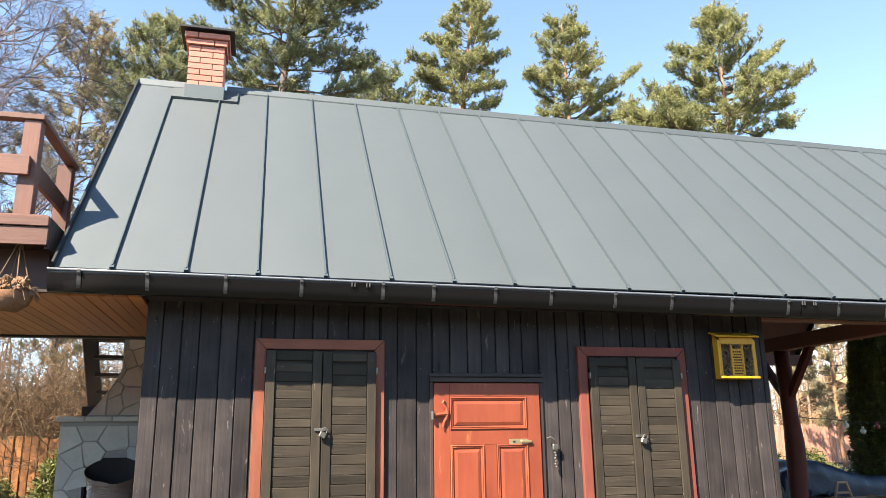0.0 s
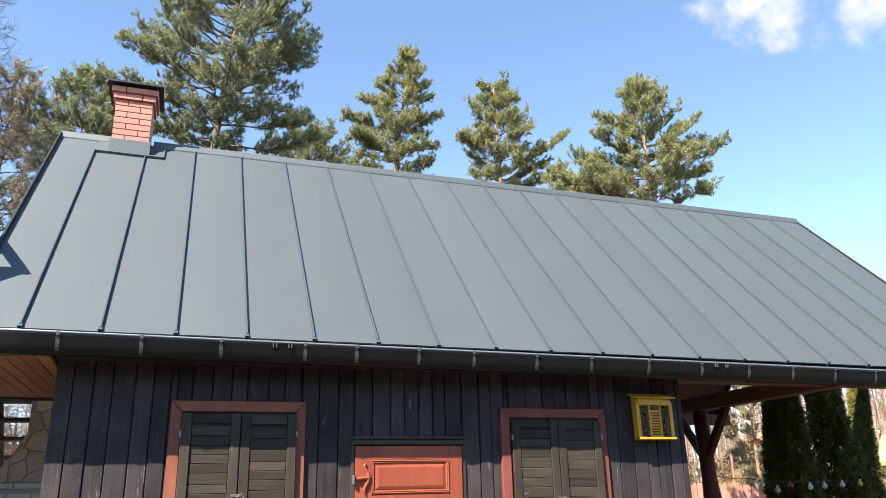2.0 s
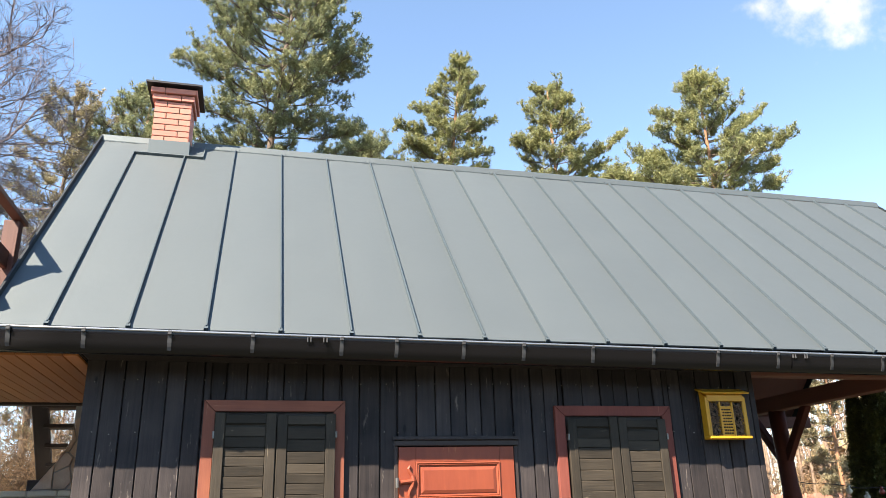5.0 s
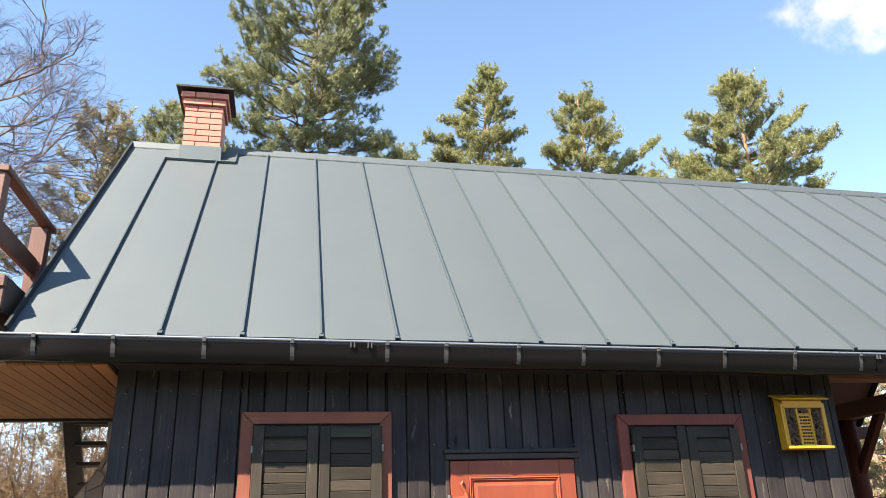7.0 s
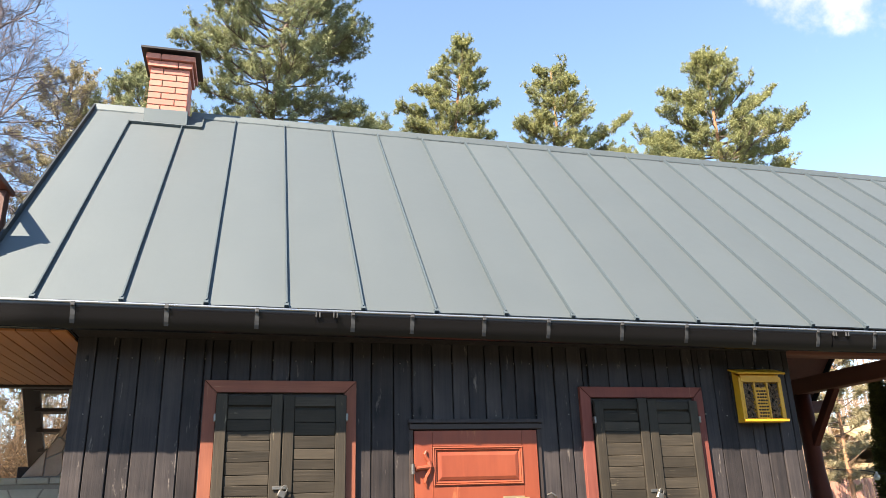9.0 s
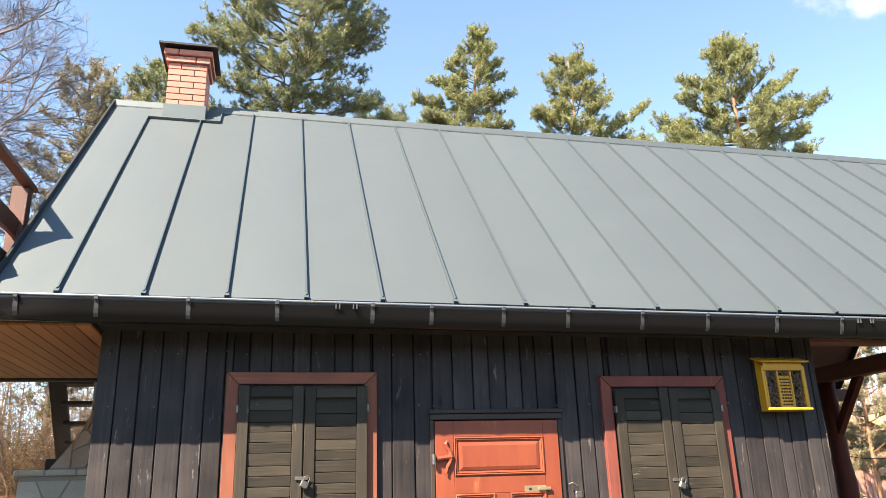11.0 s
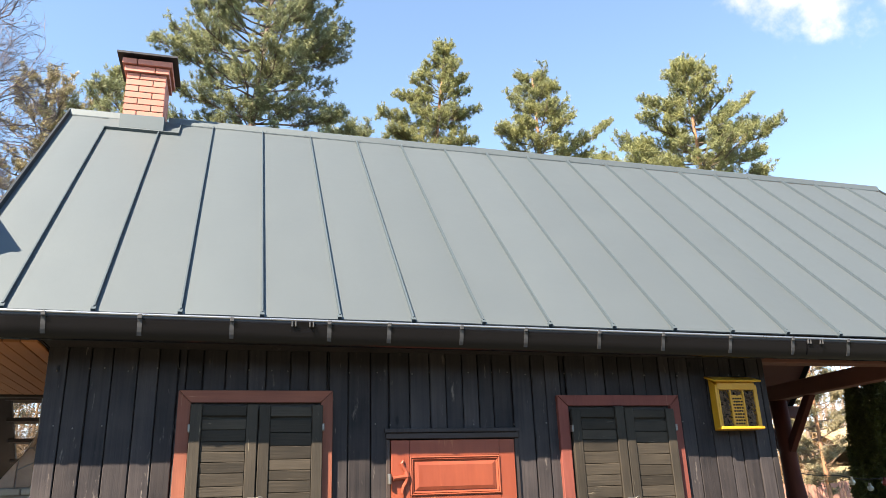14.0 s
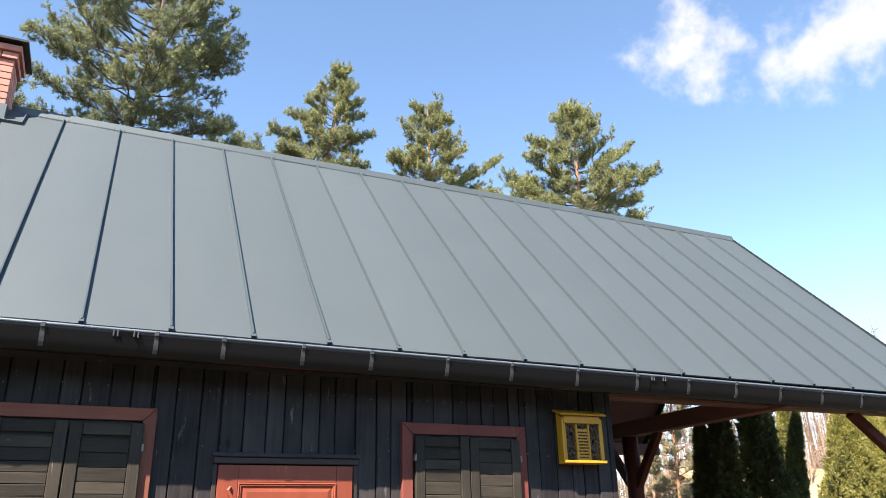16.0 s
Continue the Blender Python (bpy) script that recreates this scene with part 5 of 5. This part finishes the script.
def barbecue():
    t = thing("stone_barbecue", (0, 0, 0), "built-in stone barbecue with tapered hood and sooty firebox", "barbecue")
    rng = random.Random(6)
    x0, x1, y0, y1 = -0.27, 1.15, 2.14, 2.95
    core = bmesh.new()
    for lo, hi in (((x0, y0, 0), (x1, y1, 0.62)), ((x0, y0, 1.3), (x1, y1, 1.635)), ((x0, y0, 0.62), (-0.03, y1, 1.3)), ((0.42, y0, 0.62), (x1, y1, 1.3)), ((-0.03, y1 - 0.12, 0.62), (0.42, y1, 1.3))):
        box(core, lo, hi)
    body = part("body", core, M_GROUT, t)
    part("firebox", boxed((-0.029, y0 + 0.12, 0.621), (0.419, y0 + 0.13, 1.299)), M_SOOT, t, "soot-black firebox")
    for s, q in crazy_paving(x0, x1, 0.02, 1.60, 0.19, rng):
        if -0.04 < s[0] < 0.43 and 0.6 < s[1] < 1.24:
            continue
        part("stone", stone_bm(q, y0, rng.uniform(0.006, 0.014), rng), M_STONE, body)
    part("top_slab", boxed((x0 - 0.03, y0 - 0.03, 1.637), (x1 + 0.03, y1 + 0.03, 1.688), 0.004), M_GROUT, t)
    for k in range(6):
        a = x0 - 0.035 + k * (x1 - x0 + 0.07) / 6
        part("edge_stone", boxed((a + 0.004, y0 - 0.05, 1.639), (a + (x1 - x0 + 0.07) / 6 - 0.004, y1 - 0.2, 1.69), 0.008), M_STONE, t)
    # tapered hood
    bm = bmesh.new()
    low = [(-0.06, y0 + 0.06), (1.1, y0 + 0.06), (1.1, y1), (-0.06, y1)]
    up = [(0.2, y0 + 0.22), (0.85, y0 + 0.22), (0.85, y1 - 0.1), (0.2, y1 - 0.1)]
    rings = [[bm.verts.new((x, y, 1.691)) for x, y in low], [bm.verts.new((x, y, 2.1)) for x, y in up], [bm.verts.new((x, y, 3.4)) for x, y in up]]
    for a, b in zip(rings, rings[1:]):
        for k in range(4):
            bm.faces.new((a[k], a[(k + 1) % 4], b[(k + 1) % 4], b[k]))
    bm.faces.new(rings[0][::-1])
    bm.faces.new(rings[2])
    hood = part("hood", bm, M_GROUT, t, "warm-toned stone hood")
    for s, q in crazy_paving(-0.06, 1.1, 1.70, 2.5, 0.17, rng):
        lean = [(max(u, -0.055 + 0.26 * min((z - 1.69) / 0.41, 1)), z) for u, z in q]
        if max(p[0] for p in lean) - min(p[0] for p in lean) < 0.05:
            continue
        bm = stone_bm(lean, 0.0, 0.016, rng)
        for v in bm.verts:
            v.co.y += y0 + 0.06 + 0.16 * min((v.co.z - 1.69) / 0.41, 1.0)
        part("stone", bm, M_STONE_WARM, hood)
    part("board", boxed((-0.17, 2.5, 1.692), (-0.03, 2.54, 1.80), 0.004, None), M_DARKWOOD, t)


barbecue()


def plastic_bag():
    """A full bin bag that stands open, its dark inside showing over the front rim."""
    t = thing("plastic_bag", (0.3, 1.72, 0), "shiny brown plastic bag standing open before the barbecue", "bag")

    def wall(name, scale, mat, label):
        bm = bmesh.new()
        n, m = 40, 26
        rings = []
        for j in range(m + 1):
            u = j / m
            ring = []
            for k in range(n):
                a = k * math.tau / n
                p = Vector((math.cos(a), math.sin(a), u * 6))
                r = scale * (0.19 + 0.02 * u) * (1 + 0.09 * noise.noise(p * 1.7) + 0.06 * abs(noise.noise(Vector((p.x * 4, p.y * 4, u * 26)))))
                rim = 1.2 + 0.105 * math.sin(a) + 0.02 * noise.noise(p * 2.6)
                z = u * rim
                if u > 0.93:
                    r += 0.03 * (u - 0.93) / 0.07 * scale
                ring.append(bm.verts.new((math.cos(a) * r, math.sin(a) * r * 0.6, z)))
            rings.append(ring)
        for p, q in zip(rings, rings[1:]):
            for k in range(n):
                bm.faces.new((p[k], p[(k + 1) % n], q[(k + 1) % n], q[k]))
        bm.faces.new(rings[0][::-1])
        part(name, bm, mat, t, label, smooth=True)
    wall("outer_bag", 1.0, M_BAG, "")
    wall("lining", 0.96, M_SOOT, "black inner face of the bag")


plastic_bag()


def stairs():
    t = thing("outdoor_stairs", (0, 0, 0), "dark open wooden stairs to the terrace", "stairs")
    for x in (-0.17, 0.62):
        part("stringer", beam_bm((x, 2.15, 2.98), (x, 4.75, 0.0), 0.05, 0.15, up=(1, 0, 0)), M_DARKWOOD, t)
    for k in range(15):
        z = 2.86 - 0.175 * k
        y = 2.32 + 0.153 * k
        part("tread", boxed((-0.145, y - 0.11, z - 0.035), (0.59, y + 0.11, z), 0.004), M_DARKWOOD, t)
    part("handrail_post", boxed((0.06, 3.2, 1.6), (0.13, 3.27, 2.9), 0.004), M_DARKWOOD, t)


stairs()


# ---- wood store under tarpaulin ----
def tarp_pile():
    t = thing("covered_woodpile", (8.95, 3.2, 0), "woodpile under a dark blue tarpaulin", "woodpile")
    part("pile", boxed((-0.78, -0.38, 0.0), (0.74, 0.38, 0.8), 0.02), M_DARKWOOD, t)
    bm = bmesh.new()
    bmesh.ops.create_grid(bm, x_segments=40, y_segments=26, size=1.0)
    for v in bm.verts:
        x, y = v.co.x * 1.1, v.co.y * 0.66
        ox, oy = max(0, abs(x) - 0.82), max(0, abs(y) - 0.4)
        drop = min(1.0, (ox + oy) * 2.6)
        z = 0.93 + 0.16 * math.exp(-((x + 0.35) / 0.35) ** 2) - 0.12 * (x > 0.1) * (x - 0.1) - drop * 0.62
        z += 0.05 * noise.noise(Vector((x * 3, y * 3, 1))) + 0.02 * noise.noise(Vector((x * 11, y * 11, 4)))
        v.co = Vector((max(-0.88, min(0.88, x)) + 0.03 * noise.noise(Vector((z * 9, y * 6, 2))), max(-0.46, min(0.46, y)) + 0.03 * noise.noise(Vector((x * 8, z * 5, 7))), z))
    bmesh.ops.solidify(bm, geom=bm.faces, thickness=0.004)
    part("tarpaulin", bm, M_TARP, t, smooth=True)


def trestle():
    t = thing("wooden_crate", (8.62, 2.1, 0), "open crate of pale pallet slats", "crate")
    for k in range(4):
        z = 0.06 + 0.16 * k
        part("slat", boxed((-0.5, -0.02, z), (0.6, 0.0, z + 0.1), 0.003), M_PALLET, t)
        part("slat", boxed((-0.5, 0.48, z), (0.6, 0.5, z + 0.1), 0.003), M_PALLET, t)
    for x in (-0.5, 0.0, 0.54):
        part("corner_post", boxed((x, 0.001, 0.0), (x + 0.06, 0.479, 0.66), 0.004), M_PALLET, t)
    for a, b in (((-0.28, 0.1, 0.6), (-0.2, 0.1, 0.86)), ((0.0, 0.1, 0.6), (-0.08, 0.1, 0.86)), ((-0.25, 0.1, 0.73), (-0.03, 0.1, 0.73)), ((-0.21, 0.1, 0.85), (-0.07, 0.1, 0.85))):
        part("lath", beam_bm(a, b, 0.025, 0.025, 0.002), M_PALLET, t)


tarp_pile()
trestle()


def string_lights():
    t = thing("string_lights", (0, 0, 0), "string of white, red and yellow globe lights hung before the thujas", "string lights")
    globes = ((8.69, M_BULB), (8.93, M_BULB), (9.15, M_BULB_RED), (9.47, M_BULB), (9.71, M_BULB), (10.02, M_BULB), (10.33, M_BULB_YELLOW), (10.68, M_BULB_RED), (11.07, M_BULB))

    def sag(x):
        return 1.66 - 0.13 * math.sin(math.pi * min(max((x - 7.87) / 3.6, 0), 1)) + 0.01 * math.sin(x * 9)
    pts = [(7.95 + 3.5 * k / 50, 2.3, sag(7.95 + 3.5 * k / 50)) for k in range(51)]
    part("cable", tube_bm(pts, 0.005, 6), M_CABLE, t)
    meshes = {}
    for k, (x, mat) in enumerate(globes):
        if mat.name not in meshes:
            bm = bmesh.new()
            bmesh.ops.create_uvsphere(bm, u_segments=14, v_segments=9, radius=0.034)
            bmesh.ops.create_cone(bm, cap_ends=True, segments=10, radius1=0.018, radius2=0.014, depth=0.036, matrix=Matrix.Translation((0, 0, 0.042)))
            meshes[mat.name] = mesh_of("globe", bm, mat)
            meshes[mat.name].polygons.foreach_set("use_smooth", [True] * len(meshes[mat.name].polygons))
        share("globe", meshes[mat.name], t, Matrix.Translation((x + 0.06, 2.3, sag(x + 0.06) - 0.05 - (0.05 if k == 1 else 0))))


string_lights()


# ---- neighbouring house ----
def neighbour_house():
    x0, x1, y0, y1, e, r = 31.5, 42.0, 24.5, 32.0, 2.5, 4.3
    t = thing("house", (x0, y0, 0), "cream plastered house with pale pitched roof behind the trees", "house")
    L, D = x1 - x0, y1 - y0
    part("wall", boxed((0, 0, 0), (L, D, e)), M_CREAM, t)
    bm = bmesh.new()
    o = 0.5
    prof = ((-o, e - 0.1), (D / 2, r), (D + o, e - 0.1), (D + o, e + 0.1), (D / 2, r + 0.22), (-o, e + 0.1))
    v = [[bm.verts.new((x, y, z)) for y, z in prof] for x in (-o, L + o)]
    bm.faces.new(v[0])
    bm.faces.new(v[1][::-1])
    for k in range(6):
        bm.faces.new((v[0][k], v[1][k], v[1][(k + 1) % 6], v[0][(k + 1) % 6]))
    bmesh.ops.recalc_face_normals(bm, faces=bm.faces)
    part("roof", bm, M_TILE, t)
    for x in (1.2, 4.2, 7.4):
        w = part("window", boxed((x, -0.06, 0.9), (x + 1.2, 0.02, 2.1), 0.01), M_BEAM, t)
        part("pane", boxed((x + 0.1, -0.075, 1.0), (x + 0.56, -0.061, 2.0)), M_GLASS_DARK, w)
        part("pane", boxed((x + 0.64, -0.075, 1.0), (x + 1.1, -0.061, 2.0)), M_GLASS_DARK, w)
    part("shutter_board", boxed((-0.02, -0.05, 0.0), (0.6, -0.002, 2.2), 0.01), M_BEAM, t)


neighbour_house()


# ---- far woods and fences ----
def woods(name, label, x0, x1, y0, y1, count, seed, mat, h0, h1):
    rng = np.random.default_rng(seed)
    s = Soup()
    for k in range(count):
        x, y = rng.uniform(x0, x1), rng.uniform(y0, y1)
        h = rng.uniform(h0, h1)
        p = Vector((x, y, 0))
        q = p + Vector((rng.normal() * 0.5, rng.normal() * 0.3, h))
        s.tube([p, p.lerp(q, 0.5) + Vector((rng.normal() * 0.12, 0, 0)), q], 0.05 + 0.006 * h, 0.012, 5)
        for j in range(26):
            u = rng.uniform(0.15, 0.98)
            b = p.lerp(q, u)
            a = rng.uniform(0, math.tau)
            ln = (1.15 - u) * h * 0.2 + 0.5
            e = b + Vector((math.cos(a) * ln, math.sin(a) * ln, ln * rng.uniform(0.2, 1.0)))
            s.tube([b, b.lerp(e, 0.5) + Vector((0, 0, -0.08)), e], 0.016, 0.006, 3)
            for i in range(5):
                c = b.lerp(e, rng.uniform(0.3, 1.0))
                f = c + Vector((rng.normal(), rng.normal(), rng.uniform(-0.2, 1.0))) * 0.35
                s.tube([c, f], 0.008, 0.004, 3)
    ob = s.build(name, mat)
    tagged(ob, label, "woods", kind="stuff")


woods("birch_wood", "leafless birch wood with pale stems", 15.0, 60.0, 26.0, 44.0, 170, 71, M_BIRCH, 6.0, 12.0)
woods("bare_thicket", "brown leafless thicket", 10.0, 48.0, 25.0, 34.0, 150, 72, M_SHRUB, 2.0, 4.5)
woods("garden_thicket", "sunlit tan thicket of bare branches", -18.0, 3.5, 20.0, 28.0, 150, 73, M_SHRUB, 2.5, 6.5)
woods("hillside_wood", "brown leafless wood on the far side of the field", 45.0, 110.0, 22.0, 62.0, 520, 74, M_SHRUB, 8.0, 15.0)


def fence(p, q, height, seed, mat, label, step=0.14):
    p, q = Vector(p), Vector(q)
    rng = random.Random(seed)
    t = thing("fence", p, label, "fence")
    t.rotation_euler.z = math.atan2(q.y - p.y, q.x - p.x)
    n = int((q - p).length / step)
    meshes = []
    for k in range(4):
        bm = boxed((0.004, -0.012, 0.08), (step - 0.006 - 0.006 * k, 0.012, height + 0.02 * k), 0.004)
        meshes.append(mesh_of("board", bm, mat))
    for k in range(n):
        share("board", meshes[rng.randrange(4)], t, pose(k * step, rng.uniform(-0.006, 0.006), 0, 0, rng.uniform(-0.6, 0.6), 0))
    for z in (0.4, height - 0.3):
        part("rail", boxed((0, 0.014, z), (n * step, 0.06, z + 0.08), 0.004), mat, t)
    return t


fence((-10.0, 9.6, 0), (0.6, 9.9, 0), 1.5, 1, M_FENCE, "sunlit orange-brown vertical board fence")


def low_evergreen(at, size, seed):
    rng = np.random.default_rng(seed)
    t = thing("evergreen_shrub", at, "low green garden shrub before the fence", "shrub")
    n = 1400
    v = rng.normal(size=(n, 3))
    v /= np.linalg.norm(v, axis=1, keepdims=True)
    v[:, 2] = np.abs(v[:, 2])
    c = v * np.array([size[0], size[1], size[2]]) * rng.uniform(0.5, 1.05, size=(n, 1))
    sv, sf = [], []
    needles(sv, sf, c, v, rng, 7, 0.13, 0.03, 0.5)
    fast_mesh("foliage", np.concatenate(sv), np.concatenate(sf), M_THUJA, t)
    part("stem", tube_bm([(0, 0, 0), (0.02, 0, size[2] * 0.8)], [0.04, 0.01], 6), M_BARK, t)


for k in range(7):
    low_evergreen((9.9 + 0.62 * k, 5.6 + 0.5 * k + 0.3 * (k % 2), 0), (0.5 + 0.1 * (k % 3), 0.45, 0.7 + 0.18 * ((k * 2) % 3)), 64 + k)
low_evergreen((-2.9, 8.3, 0), (0.8, 0.6, 0.95), 61)
low_evergreen((-1.6, 8.6, 0), (0.5, 0.5, 1.25), 62)
low_evergreen((14.5, 13.0, 0), (1.2, 1.0, 1.25), 63)
fence((16.0, 24.0, 0), (44.0, 22.5, 0), 1.7, 2, M_FENCE_PINK, "faded red-brown board fence before the wood")


# ---- unseen conifer hedge, added to keep low sky light off the wall ----
def light_blocking_hedge():
    rng = np.random.default_rng(91)
    n = 26000
    run = rng.uniform(0, 104.0, n)
    x = np.where(run < 56, -20 + run, np.where(run < 80, 36.0, -20.0))
    y = np.where(run < 56, -22.0, np.where(run < 80, -22 + (run - 56), -22 + (run - 80)))
    h = rng.uniform(0, 1, n)
    tall = 3.9 + 0.6 * np.sin(run * 1.3) + 0.3 * np.sin(run * 3.7)
    c = np.stack((x + rng.normal(size=n) * 0.7, y - 0.8 + rng.normal(size=n) * 0.7, h * tall), axis=1)
    d = np.tile(np.array([[0.0, 0.3, 0.95]]), (n, 1))
    sv, sf = [], []
    needles(sv, sf, c, d, rng, 4, 0.9, 0.34, 0.6)
    ob = fast_mesh("hedge", np.concatenate(sv), np.concatenate(sf), M_THUJA)
    tagged(ob, "unseen conifer hedge added to hold low sky light off the wall", "hedge", kind="stuff")


light_blocking_hedge()


def wall_nails():
    bm = bmesh.new()
    bmesh.ops.create_uvsphere(bm, u_segments=6, v_segments=4, radius=0.005)
    me = mesh_of("nail", bm, M_STEEL)
    rng = random.Random(44)
    wall = bpy.data.objects["front_wall"]
    for x in [0.8 + 0.141 * k for k in range(36)]:
        for z in (1.975, 2.33):
            if rng.random() < 0.55 and not any(a - 0.06 < x < b + 0.06 and z < top + 0.05 for a, b, top in gap_spans()):
                share("nail", me, wall, Matrix.Translation((x + rng.uniform(-0.03, 0.03), -0.007, z + rng.uniform(-0.012, 0.012))))


wall_nails()
